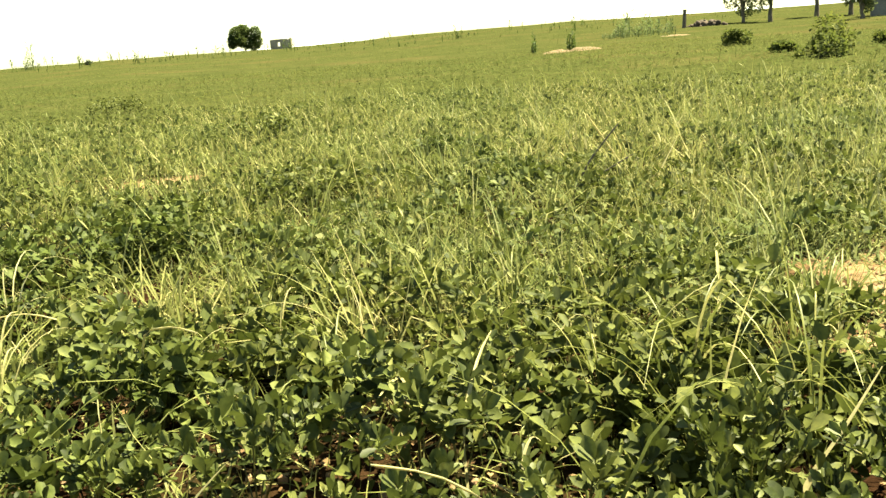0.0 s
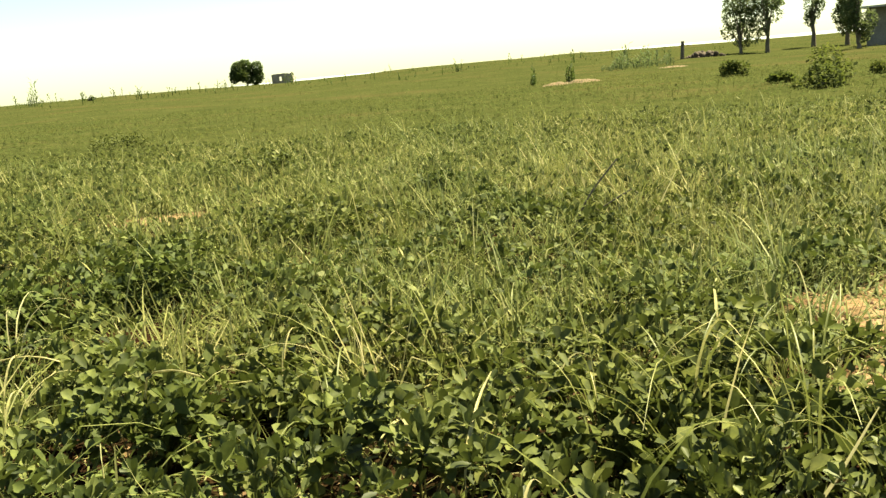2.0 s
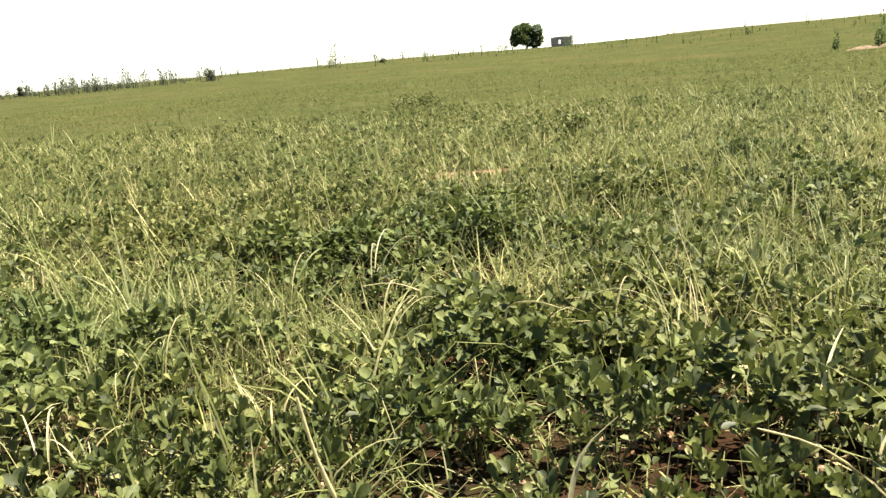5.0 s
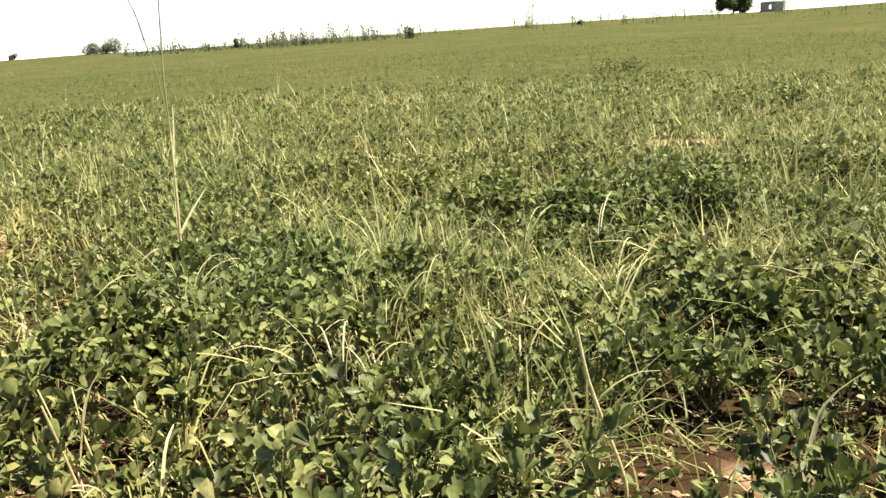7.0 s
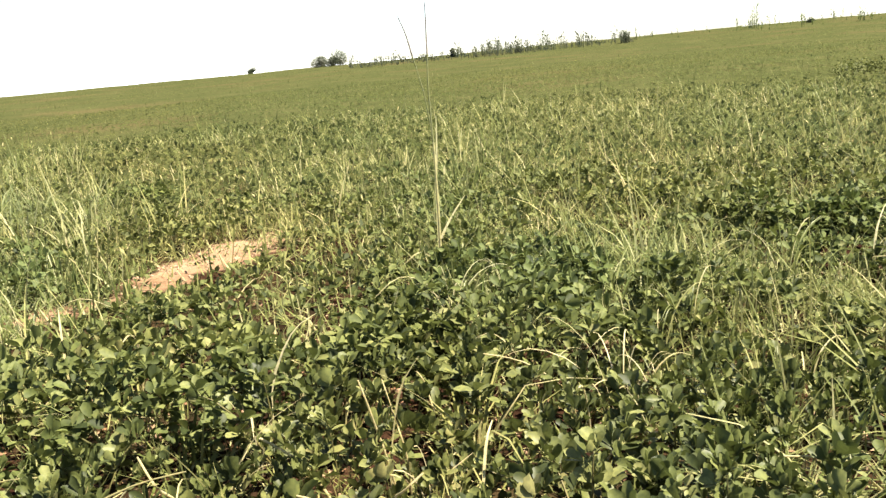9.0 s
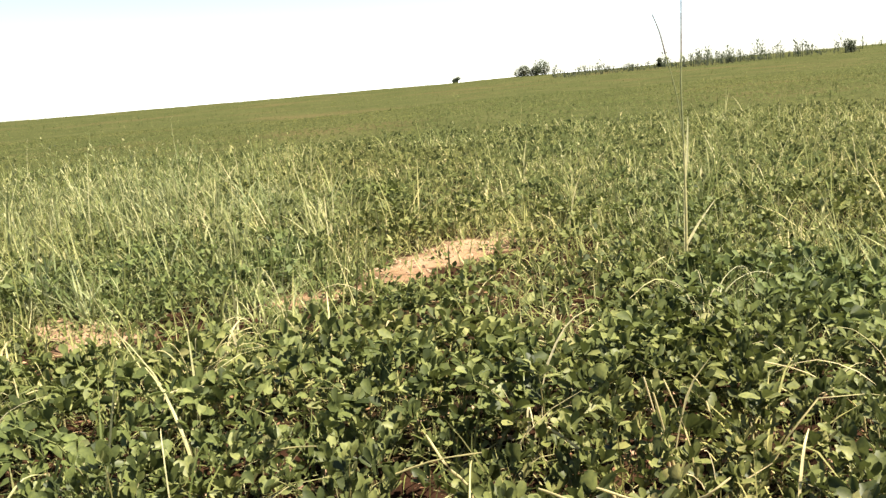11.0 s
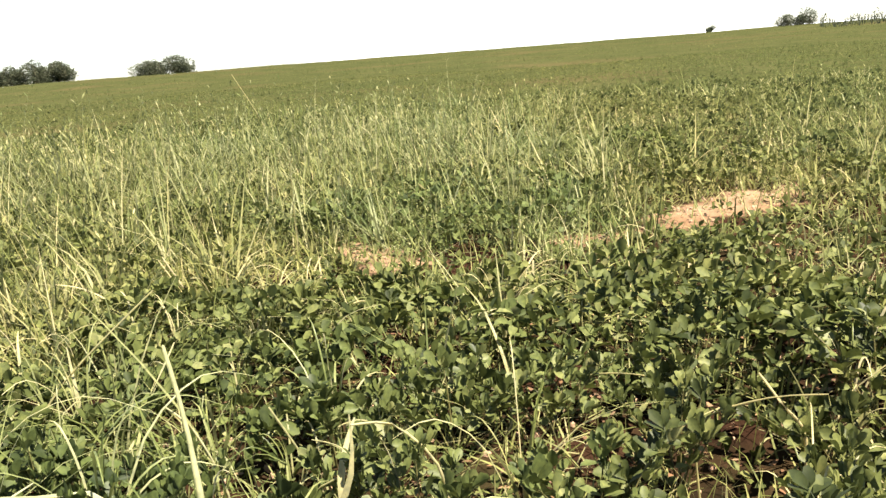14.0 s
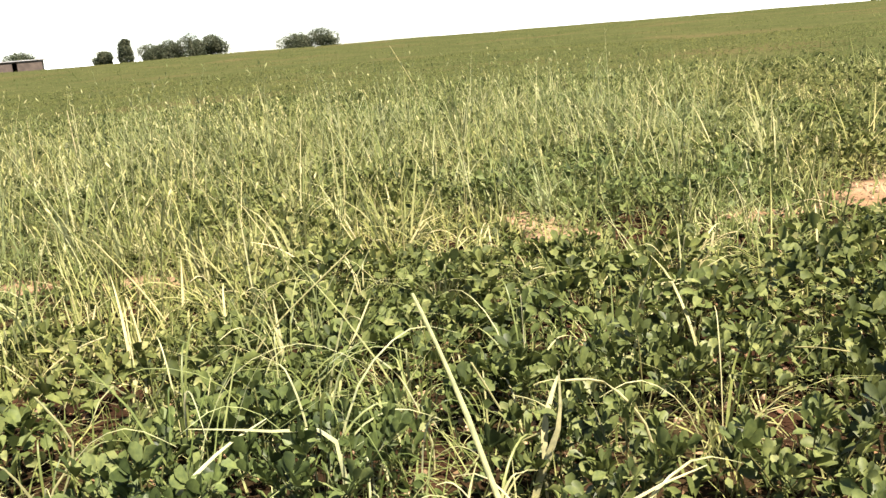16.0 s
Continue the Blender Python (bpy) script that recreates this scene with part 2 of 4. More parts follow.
# bare sandy spots: x, y, half length, half width, heading of the length
BARE = [
    (2.45, 2.88, 0.46, 0.33, 52), (1.85, 2.22, 0.20, 0.14, 40), (-0.73, 7.82, 0.34, 0.22, 0), (-1.42, 8.53, 0.16, 0.1, 30),
    (-4.53, 3.02, 0.70, 0.23, 97), (-4.50, 1.96, 0.27, 0.11, 92), (-5.10, 1.00, 0.52, 0.17, 174), (-5.31, -1.09, 0.26, 0.12, 60),
    (-5.6, -1.62, 0.22, 0.11, 90), (-0.9, 1.52, 0.08, 0.05, 20), (-0.28, 1.56, 0.14, 0.06, 10), (-1.18, 3.85, 0.10, 0.07, 40),
]
# deeper, leafless hollows in the crop: x, y, radius
HOLLOW = [
    (1.55, 1.85, 0.25), (-0.62, 4.25, 0.30), (-1.14, 4.31, 0.24), (1.44, 4.56, 0.26), (-0.42, 2.22, 0.17), (0.16, 1.84, 0.14), (-0.60, 2.75, 0.14), (0.79, 1.76, 0.14),
    (-1.75, 4.60, 0.24), (-0.05, 3.02, 0.17), (-0.48, 4.88, 0.26), (-1.66, 1.62, 0.18), (-2.25, 1.85, 0.15), (-3.20, 2.60, 0.16), (-2.37, 5.15, 0.24), (-2.52, 0.70, 0.14),
    (-2.04, 1.27, 0.13), (-3.31, 0.73, 0.15), (-3.37, 0.19, 0.13), (-3.45, 2.10, 0.14), (-2.95, 0.75, 0.15), (-3.75, 0.33, 0.14), (-2.94, 0.42, 0.12), (-4.73, 1.31, 0.22),
    (-4.04, -0.55, 0.15), (-3.94, -1.35, 0.14), (0.37, 5.60, 0.26), (1.48, 5.21, 0.28), (-0.30, 1.62, 0.13), (1.20, 1.95, 0.16), (0.52, 1.62, 0.13),
]


# stretches of lower growth: x, y, radius
LOW = [(1.55, 1.85, 0.25), (-3.6, 2.25, 0.42), (-3.4, 2.5, 0.42), (-3.85, 2.75, 0.4), (-3.2, 1.9, 0.3)]


# grassy gaps between the leafy plants: x, y, radius
GRASSY = [(-0.93, 1.42, 0.20), (-1.05, 1.80, 0.22), (-1.20, 2.45, 0.30), (-0.95, 3.10, 0.30), (-1.45, 3.25, 0.35), (-1.9, 3.4, 0.35), (-0.3, 3.6, 0.3)]


def gap(x, y):
    out = np.zeros_like(x)
    for cx, cy, r in GRASSY:
        out = np.maximum(out, np.exp(-(((x - cx) ** 2 + (y - cy) ** 2) / r ** 2) ** 1.5))
    return out


def bareness(x, y):
    """1 in the middle of a bare spot, 0 outside."""
    x, y = np.asarray(x, float), np.asarray(y, float)
    wob = (vnoise(x, y, 0.16, 21) - 0.5) * 1.0 + (vnoise(x, y, 0.07, 22) - 0.5) * 0.5
    out = np.zeros_like(x)
    for cx, cy, a, b, rot in BARE:
        c, s = math.cos(radians(rot)), math.sin(radians(rot))
        u, v = (x - cx) * c + (y - cy) * s, -(x - cx) * s + (y - cy) * c
        d = np.sqrt((u / a) ** 2 + (v / b) ** 2) + wob
        out = np.maximum(out, 1 - step(0.75, 1.2, d))
    return out


def apron(x, y):
    """Low creeping growth on the path's side of the larger bare spots."""
    x, y = np.asarray(x, float), np.asarray(y, float)
    out = np.zeros_like(x)
    for cx, cy, a, b, rot in BARE:
        px, py = (-0.5, -0.6) if cx > -3 else (-1.1, -1.3)
        d = math.hypot(cx - px, cy - py)
        near_edge = 0.65 if cx > 0 else 1.0
        if d < 2.6 or a < 0.21:
            continue
        ux, uy = (px - cx) / d, (py - cy) / d
        along, across = (x - cx) * ux + (y - cy) * uy, -(x - cx) * uy + (y - cy) * ux
        out = np.maximum(out, step(-0.3, 0.1, along) * (1 - step((0.32 + 0.12 * d) * near_edge, (0.6 + 0.17 * d) * near_edge, along)) * (1 - step(max(a, b) * 0.8, max(a, b) * 1.35, np.abs(across))))
    return out


def hollow_at(x, y, cx, cy, r):
    """1 in the trough of a hollow, which runs along the line of sight of someone on the path."""
    d = math.hypot(cx + 0.5, cy + 0.6)
    long = 2.0 if d > 2.9 else 1.2
    ux, uy = (-0.5 - cx) / d, (-0.6 - cy) / d
    px, py = x - cx - ux * r * (long - 1), y - cy - uy * r * (long - 1)
    return np.exp(-((((px * ux + py * uy) / (long * r)) ** 2 + ((py * ux - px * uy) / r) ** 2) ** 1.5))


def hollowness(x, y):
    x, y = np.asarray(x, float), np.asarray(y, float)
    out = np.zeros_like(x)
    for cx, cy, r in HOLLOW:
        out = np.maximum(out, hollow_at(x, y, cx, cy, r))
    return out


PITCH_X, PITCH_Y = 0.36, 0.31           # spacing of the groundnut plants


def plant_at(i, j):
    """Root, radius and height of the plant sown in cell i, j of the field; some cells are empty."""
    x = (i + 0.5 * (j % 2) + 0.62 * (hashed(i, j, 101) - 0.5)) * PITCH_X
    y = (j + 0.62 * (hashed(i, j, 102) - 0.5)) * PITCH_Y
    radius = 0.17 + 0.11 * hashed(i, j, 103)
    height = np.where(hashed(i, j, 104) < 0.13, 0.04, 0.13 + 0.19 * hashed(i, j, 105))
    return x, y, radius, height


def mounds(x, y):
    """Domed bushes of the single plants, with gaps between them."""
    j0 = np.floor(y / PITCH_Y + 0.5)
    h = np.zeros_like(x)
    for dj in (-1, 0, 1):
        j = j0 + dj
        i0 = np.floor(x / PITCH_X - 0.5 * (j % 2) + 0.5)
        for di in (-1, 0, 1):
            px, py, radius, height = plant_at(i0 + di, j)
            d2 = ((x - px) ** 2 + (y - py) ** 2) / radius ** 2
            h = np.maximum(h, height * np.sqrt(np.clip(1 - d2, 0, 1)))
    return h


def canopy(x, y):
    """Height of the crop's leaves over the soil."""
    x, y = np.asarray(x, float), np.asarray(y, float)
    h = 0.02 + mounds(x, y) * (0.8 + 0.55 * vnoise(x, y, 1.5, 12)) + 0.06 * (vnoise(x, y, 0.2, 13) - 0.5)
    h = 0.93 * h * (1 - 0.93 * apron(x, y))
    h = h * (1 - 0.26 * step(1.5, 4.4, np.hypot(x + 0.5, y + 0.6) + 1.6 * (vnoise(x, y, 0.7, 15) - 0.5)))
    h = h * (1 - 0.12 * step(2.6, 3.6, np.hypot(x + 0.5, y + 0.6)) * (1 - step(-4, 6, np.degrees(np.arctan2(-(x + 0.5), y + 0.6)))))
    h = h + 0.04 * np.exp(-(((x - 1.05) ** 2 + (y - 1.55) ** 2) / 0.55 ** 2)) + 0.15 * np.exp(-(((x + 1.2) ** 2 + (y - 1.3) ** 2) / 0.45 ** 2))
    for cx, cy, r in LOW:
        h = h * (1 - 0.72 * np.exp(-(((x - cx) ** 2 + (y - cy) ** 2) / r ** 2)))
    for cx, cy, r in HOLLOW:
        d = math.hypot(cx + 0.5, cy + 0.6)
        h = h * (1 - (0.62 if d < 2.9 else 0.25) * hollow_at(x, y, cx, cy, r))
        h = h + 0.14 * np.exp(-(((x - cx - 1.5 * r * (cx + 0.5) / d) ** 2 + (y - cy - 1.5 * r * (cy + 0.6) / d) ** 2) / r ** 2))
    return np.maximum(h * (1 - bareness(x, y)) * (1 - 0.75 * gap(x, y)), 0.01)


def quad_mesh(name, verts, faces, mat, smooth=False):
    """A mesh from arrays: verts (n, 3), faces (m, 4)."""
    me = bpy.data.meshes.new(name)
    n, m = len(verts), len(faces)
    k = faces.shape[1]
    me.vertices.add(n)
    me.vertices.foreach_set("co", np.ascontiguousarray(verts, dtype=np.float32).ravel())
    me.loops.add(m * k)
    me.loops.foreach_set("vertex_index", np.ascontiguousarray(faces, dtype=np.int32).ravel())
    me.polygons.add(m)
    me.polygons.foreach_set("loop_start", np.arange(0, m * k, k, dtype=np.int32))
    if smooth:
        me.polygons.foreach_set("use_smooth", np.ones(m, dtype=bool))
    me.update(calc_edges=True)
    if mat:
        me.materials.append(mat)
    return me


def part(name, mesh, parent, label="", at=None):
    """Links a mesh (or a bmesh with its material) as one object under a thing or a part."""
    ob = new(name, mesh)
    ob.parent = parent
    if at is not None:
        ob.matrix_basis = at
    if label:
        ob["label"] = label
    return ob


def bm_mesh(name, bm, mat, smooth=False):
    me = bpy.data.meshes.new(name)
    bm.to_mesh(me)
    bm.free()
    me.materials.append(mat)
    if smooth:
        for p in me.polygons:
            p.use_smooth = True
    return me


def thing(name, x, y, z, label, category, group="", heading=0.0):
    ob = new(name)
    ob.empty_display_size = 0.1
    ob.matrix_basis = pose(x, y, z, 0, 0, heading)
    return tagged(ob, label, category, group)


def build_ground():
    rings = np.concatenate([np.arange(0.0, 9.0, 0.08), np.geomspace(9.0, 3000.0, 110)])
    n = 330
    ang = np.linspace(0, 2 * np.pi, n, endpoint=False)
    R, A = np.meshgrid(rings, ang, indexing="ij")
    x, y = R * np.cos(A) - 0.4 * np.exp(-R / 30), R * np.sin(A) - 0.3 * np.exp(-R / 30)
    z = ground_z(x, y)
    z = z - np.where(R > 400, (R - 400) * 0.004, 0)
    v = np.stack([x, y, z], -1).reshape(-1, 3)
    i, j = np.meshgrid(np.arange(len(rings) - 1), np.arange(n), indexing="ij")
    f = np.stack([i * n + j, (i + 1) * n + j, (i + 1) * n + (j + 1) % n, i * n + (j + 1) % n], -1).reshape(-1, 4)
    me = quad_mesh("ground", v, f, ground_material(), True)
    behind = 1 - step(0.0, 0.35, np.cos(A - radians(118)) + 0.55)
    # no green cover in the hollows: the soil colour darkened for shade shows there
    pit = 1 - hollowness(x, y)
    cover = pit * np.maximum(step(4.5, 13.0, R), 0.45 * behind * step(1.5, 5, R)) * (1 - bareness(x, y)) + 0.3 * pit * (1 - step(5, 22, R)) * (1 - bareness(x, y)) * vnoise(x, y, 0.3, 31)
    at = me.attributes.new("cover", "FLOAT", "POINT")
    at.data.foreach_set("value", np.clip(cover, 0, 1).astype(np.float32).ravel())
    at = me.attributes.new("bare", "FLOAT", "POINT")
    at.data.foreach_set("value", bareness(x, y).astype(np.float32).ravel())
    return tagged(new("ground", me), "sandy orange soil of a farm field, green with low crop", "ground", kind="structure")


build_ground()

# ---- leaves and blades in bulk ----
AZ0, AZ1, AZ2 = -52.0, 108.0, 124.0     # the stretch of the field that is grown densely


def scatter(r0, r1, per_m2, cx=-0.5, cy=-0.6, az0=AZ0, az1=AZ1):
    area = 0.5 * (r1 * r1 - r0 * r0) * radians(az1 - az0)
    n = int(area * per_m2)
    r = np.sqrt(rng.uniform(r0 * r0, r1 * r1, n))
    a = np.radians(rng.uniform(az0, az1, n))
    return cx - r * np.sin(a), cy + r * np.cos(a)


def leaf_arrays(x, y, z, az, tilt, roll, length, width, fold=0.18, simple=False):
    """Leaflets as folded ovals from their base points, with heading, tilt and roll in radians."""
    d = np.stack([np.cos(az) * np.cos(tilt), np.sin(az) * np.cos(tilt), np.sin(tilt)], -1)
    s0 = np.stack([-np.sin(az), np.cos(az), np.zeros_like(az)], -1)
    u0 = np.cross(d, s0)
    s = s0 * np.cos(roll)[:, None] + u0 * np.sin(roll)[:, None]
    u = np.cross(d, s)
    b = np.stack([x, y, z], -1)
    L, W = length[:, None], width[:, None]
    if simple:
        v = np.stack([b, b + d * L * 0.55 - s * W * 0.5 + u * W * fold, b + d * L, b + d * L * 0.55 + s * W * 0.5 + u * W * fold], 1)
        f = np.arange(len(x) * 4).reshape(-1, 4)
        return v.reshape(-1, 3), f
    droop = u * L * 0.08
    v = np.stack([b, b + d * L * 0.38 - s * W * 0.40 + u * W * fold, b + d * L * 0.78 - s * W * 0.46 + u * W * fold - droop * 0.5, b + d * L - droop,
                  b + d * L * 0.78 + s * W * 0.46 + u * W * fold - droop * 0.5, b + d * L * 0.38 + s * W * 0.40 + u * W * fold], 1)
    k = np.arange(len(x))[:, None] * 6
    f = np.concatenate([k + np.array([0, 1, 2, 3]), k + np.array([0, 3, 4, 5])], 1).reshape(-1, 4)
    return v.reshape(-1, 3), f


def blade_arrays(x, y, z, az, lean, curl, height, width, seg=3, bent=1.0):
    """Grass blades: tapering ribbons that lean and curl over, some of them bent sharply."""
    n = len(x)
    rows = []
    kink_at = np.floor(vnoise(x * 977, y * 977, 1.0, 51) * 2.2 * seg) + 1
    kink = bent * 1.7 * (vnoise(x * 911, y * 911, 1.0, 52) - 0.3)
    p = np.stack([x, y, z], -1)
    side = np.stack([-np.sin(az), np.cos(az), np.zeros(n)], -1)
    for i in range(seg + 1):
        t = i / seg
        w = width * (1 - t) ** 0.7 * 0.5 + width * 0.04
        rows += [p - side * w[:, None], p + side * w[:, None]]
        a = lean + curl * (t + 0.5 / seg) + np.where(i >= kink_at, kink, 0.0)
        p = p + np.stack([np.cos(az) * np.sin(a), np.sin(az) * np.sin(a), np.cos(a)], -1) * (height / seg)[:, None]
    v = np.stack(rows, 1).reshape(-1, 3)
    k = np.arange(n)[:, None] * 2 * (seg + 1)
    f = np.concatenate([k + np.array([2 * i, 2 * i + 1, 2 * i + 3, 2 * i + 2]) for i in range(seg)], 1).reshape(-1, 4)
    return v, f


def joined(arrays):
    vs, fs, base = [], [], 0
    for v, f in arrays:
        vs.append(v)
        fs.append(f + base)
        base += len(v)
    return np.concatenate(vs), np.concatenate(fs)


def canopy_stuff(name, r0, r1, leaves_per_m2, size, simple, label, az0=AZ0, az1=AZ1, low=0.35, mat=None, top_at=1.0, slim=0.5, upright=1.0):
    x, y = scatter(r0, r1, leaves_per_m2, az0=az0, az1=az1)
    c = canopy(x, y)
    keep = (bareness(x, y) < 0.45) & (rng.uniform(0, 1, len(x)) < np.clip(np.maximum(-0.05 + c / 0.17, 0.6 * apron(x, y)), 0, 1))
    x, y, c = x[keep], y[keep], c[keep]
    n = len(x)
    g = ground_z(x, y)
    top = g + c * top_at * (low + (1 - low) * rng.uniform(0, 1, n) ** 0.45)
    heading = rng.uniform(0, 2 * np.pi, n)
    out = []
    fan = (-0.45, 0.45, -1.35, 1.35) if size < 0.09 else (-0.6, 0.6)
    for off in fan:
        m = n
        az = heading + off + rng.normal(0, 0.18, m)
        tilt = rng.normal(0.5, 0.55, m) * upright
        L = size * rng.uniform(0.6, 1.3, m)
        out.append(leaf_arrays(x + np.cos(az) * 0.008, y + np.sin(az) * 0.008, top + rng.normal(0, 0.006, m), az, tilt, rng.normal(0, 0.65, m) * upright, L, L * rng.uniform(slim, slim + 0.18, m), simple=simple))
    v, f = joined(out)
    return tagged(new(name, quad_mesh(name, v, f, mat or M_LEAF)), label, "crop", kind="stuff")


def grassiness(x, y):
    """How grassy the crop is: tufts everywhere, most on the weedy strips."""
    r, az = np.hypot(x + 0.5, y + 0.6), np.degrees(np.arctan2(-(x + 0.5), y + 0.6))
    strip = 0.42 * step(50, 72, az) * step(1.7, 4.6, r)
    strip = np.maximum(strip, 0.45 * step(8, 18, az) * (1 - step(34, 46, az)) * step(1.9, 4.4, r))
    strip = np.maximum(strip, 0.9 * (1 - step(-6, 6, az)) * step(1.9, 4.2, r))
    tuft = step(0.5, 0.8, vnoise(x, y, 0.28, 43)) * (0.3 + 0.7 * vnoise(x, y, 1.1, 41))
    calm = 1 - 0.5 * step(32, 38, az) * (1 - step(50, 56, az)) * step(2.2, 2.8, r) * (1 - step(5.5, 6.5, r))
    return calm * np.clip(0.5 * gap(x, y) + 0.25 + 0.5 * step(1.8, 4.6, r) * step(0.25, 0.7, vnoise(x, y, 0.75, 44)) + 0.12 * step(58, 75, az) * step(1.6, 3, r) + 0.55 * tuft + strip * (0.1 + 0.75 * step(0.25, 0.75, vnoise(x, y, 0.4, 42))), 0, 1)


def grass_stuff(name, r0, r1, per_m2, height, width, seg, label, az0=AZ0, az1=AZ1, mat=None):
    x, y = scatter(r0, r1, per_m2, az0=az0, az1=az1)
    keep = (rng.uniform(0, 1, len(x)) < grassiness(x, y) * (1 - 0.88 * hollowness(x, y)) * (1 - 0.6 * bareness(x, y)) * (1 - 0.55 * apron(x, y)))
    x, y = x[keep], y[keep]
    n = len(x)
    h = height * rng.uniform(0.55, 1.25, n) * (0.9 + 0.3 * grassiness(x, y)) * (1 - 0.5 * bareness(x, y))
    v, f = blade_arrays(x, y, ground_z(x, y), rng.uniform(0, 2 * np.pi, n), 0.08 + 1.3 * rng.uniform(0.0, 1, n) ** 1.15, rng.uniform(-0.6, 1.9, n), h, width * rng.uniform(0.45, 1.3, n), seg)
    return tagged(new(name, quad_mesh(name, v, f, mat or M_GRASS)), label, "grass", kind="stuff")


NEAR = 2.65
canopy_stuff("groundnut_crop", NEAR - 0.15, 4.2, 520, 0.047, False, "dense low groundnut crop with oval green leaves on sandy soil", az1=AZ2, low=0.35)
canopy_stuff("groundnut_crop", 4.0, 7.2, 330, 0.05, True, "dense low groundnut crop with small green leaves", az1=AZ2, low=0.2)
canopy_stuff("groundnut_crop", 7.0, 16.5, 95, 0.06, True, "dense low groundnut crop farther into the field", mat=M_LEAF_MID, top_at=0.95)
canopy_stuff("groundnut_crop", 16.0, 46.0, 20, 0.091, True, "low green crop reaching across the field", mat=M_LEAF_FAR, top_at=0.4, upright=0.45)
canopy_stuff("groundnut_crop", 45.0, 145.0, 1.2, 0.15, True, "distant low green crop up to the crest", mat=M_LEAF_FAR, top_at=0.3, upright=0.3)
canopy_stuff("groundnut_crop", 0.9, 7.0, 150, 0.06, True, "low groundnut crop behind the path", az0=AZ2, az1=AZ0 + 360)
canopy_stuff("groundnut_crop", 6.8, 14.0, 60, 0.091, True, "low groundnut crop behind the path", az0=AZ2, az1=AZ0 + 360, mat=M_LEAF_MID)
canopy_stuff("groundnut_crop", 0.15, 1.3, 330, 0.04, False, "trodden low groundnut leaves on the path", az0=-180, az1=180, top_at=0.35)
canopy_stuff("groundnut_crop", 7.0, 30.0, 36, 0.11, True, "low green crop beside the weedy strip", az0=AZ1, az1=AZ2 + 6, mat=M_LEAF_FAR)
grass_stuff("field_grass", 1.3, 3.8, 1000, 0.17, 0.007, 3, "green and straw-coloured grass blades among the crop", az1=AZ2)
grass_stuff("field_grass", 3.6, 7.2, 1500, 0.18, 0.0105, 3, "pale green and straw-coloured grass thick among the crop", az1=AZ2)
grass_stuff("field_grass", 1.2, 3.6, 420, 0.22, 0.005, 3, "short grass between the groundnut plants", az1=AZ2)
grass_stuff("field_grass", 7.0, 16.5, 330, 0.19, 0.016, 2, "green and straw-coloured grass blades among the crop")
grass_stuff("field_grass", 16.0, 46.0, 16, 0.20, 0.015, 2, "pale grass farther into the field", mat=M_GRASS_FAR)
grass_stuff("field_grass", 45.0, 140.0, 0.5, 0.22, 0.035, 2, "pale grass towards the crest of the field", mat=M_GRASS_FAR)
grass_stuff("field_grass", 1.0, 7.0, 260, 0.24, 0.008, 2, "loose grass in the crop behind the path", az0=AZ2, az1=AZ0 + 360)
grass_stuff("field_grass", 6.8, 14.0, 60, 0.28, 0.012, 2, "loose grass in the crop behind the path", az0=AZ2, az1=AZ0 + 360)
grass_stuff("field_grass", 0.15, 1.3, 520, 0.11, 0.005, 2, "short trodden grass on the path", az0=-180, az1=180)


def tuft_stuff(name, count, r0, r1, height, label, az0=AZ0, az1=AZ1, seed=0, mat=None, wide=1.0, arch=1.9):
    """Clumps of arching blades, thickest where the field is grassy."""
    g = np.random.default_rng(seed)
    r, a = np.sqrt(g.uniform(r0 * r0, r1 * r1, count)), np.radians(g.uniform(az0, az1, count))
    cx, cy = -0.5 - r * np.sin(a), -0.6 + r * np.cos(a)
    keep = (g.uniform(0, 1, count) < grassiness(cx, cy)) & (bareness(cx, cy) < 0.3) & (apron(cx, cy) < 0.4)
    cx, cy = cx[keep], cy[keep]
    blades = 15
    x, y = np.repeat(cx, blades), np.repeat(cy, blades)
    big = np.repeat(g.uniform(0.6, 1.2, len(cx)), blades)
    side = np.repeat(g.uniform(0, 6.28, len(cx)), blades)
    n = len(x)
    az = np.where(g.uniform(0, 1, n) < 0.45, side + g.normal(0, 0.7, n), g.uniform(0, 6.28, n))
    v, f = blade_arrays(x + g.normal(0, 0.025, n), y + g.normal(0, 0.025, n), ground_z(x, y), az, g.uniform(0.08, 1.15, n), g.uniform(0.0, 1.0, n) * arch, height * big * g.uniform(0.6, 1.25, n), g.uniform(0.005, 0.0105, n) * (1 + r0 / 14) * wide, 4)
    tagged(new(name, quad_mesh(name, v, f, mat or M_GRASS)), label, "grass", kind="stuff")


tuft_stuff("grass_clumps", 460, 2.0, 7.0, 0.46, "arching clumps of pale green grass in the crop", seed=61)
tuft_stuff("grass_clumps", 1100, 6.5, 16.0, 0.46, "arching clumps of pale green grass farther into the field", seed=62)
tuft_stuff("grass_clumps", 480, 4.3, 11.0, 0.52, "tall pale arching grass on the weedy strip", az0=54, az1=112, seed=63, mat=M_GRASS_PALE, wide=1.3, arch=2.0)
tuft_stuff("grass_clumps", 80, 3.1, 4.6, 0.38, "pale bent grass on the weedy strip", az0=66, az1=112, seed=64, mat=M_GRASS_PALE, arch=2.7)

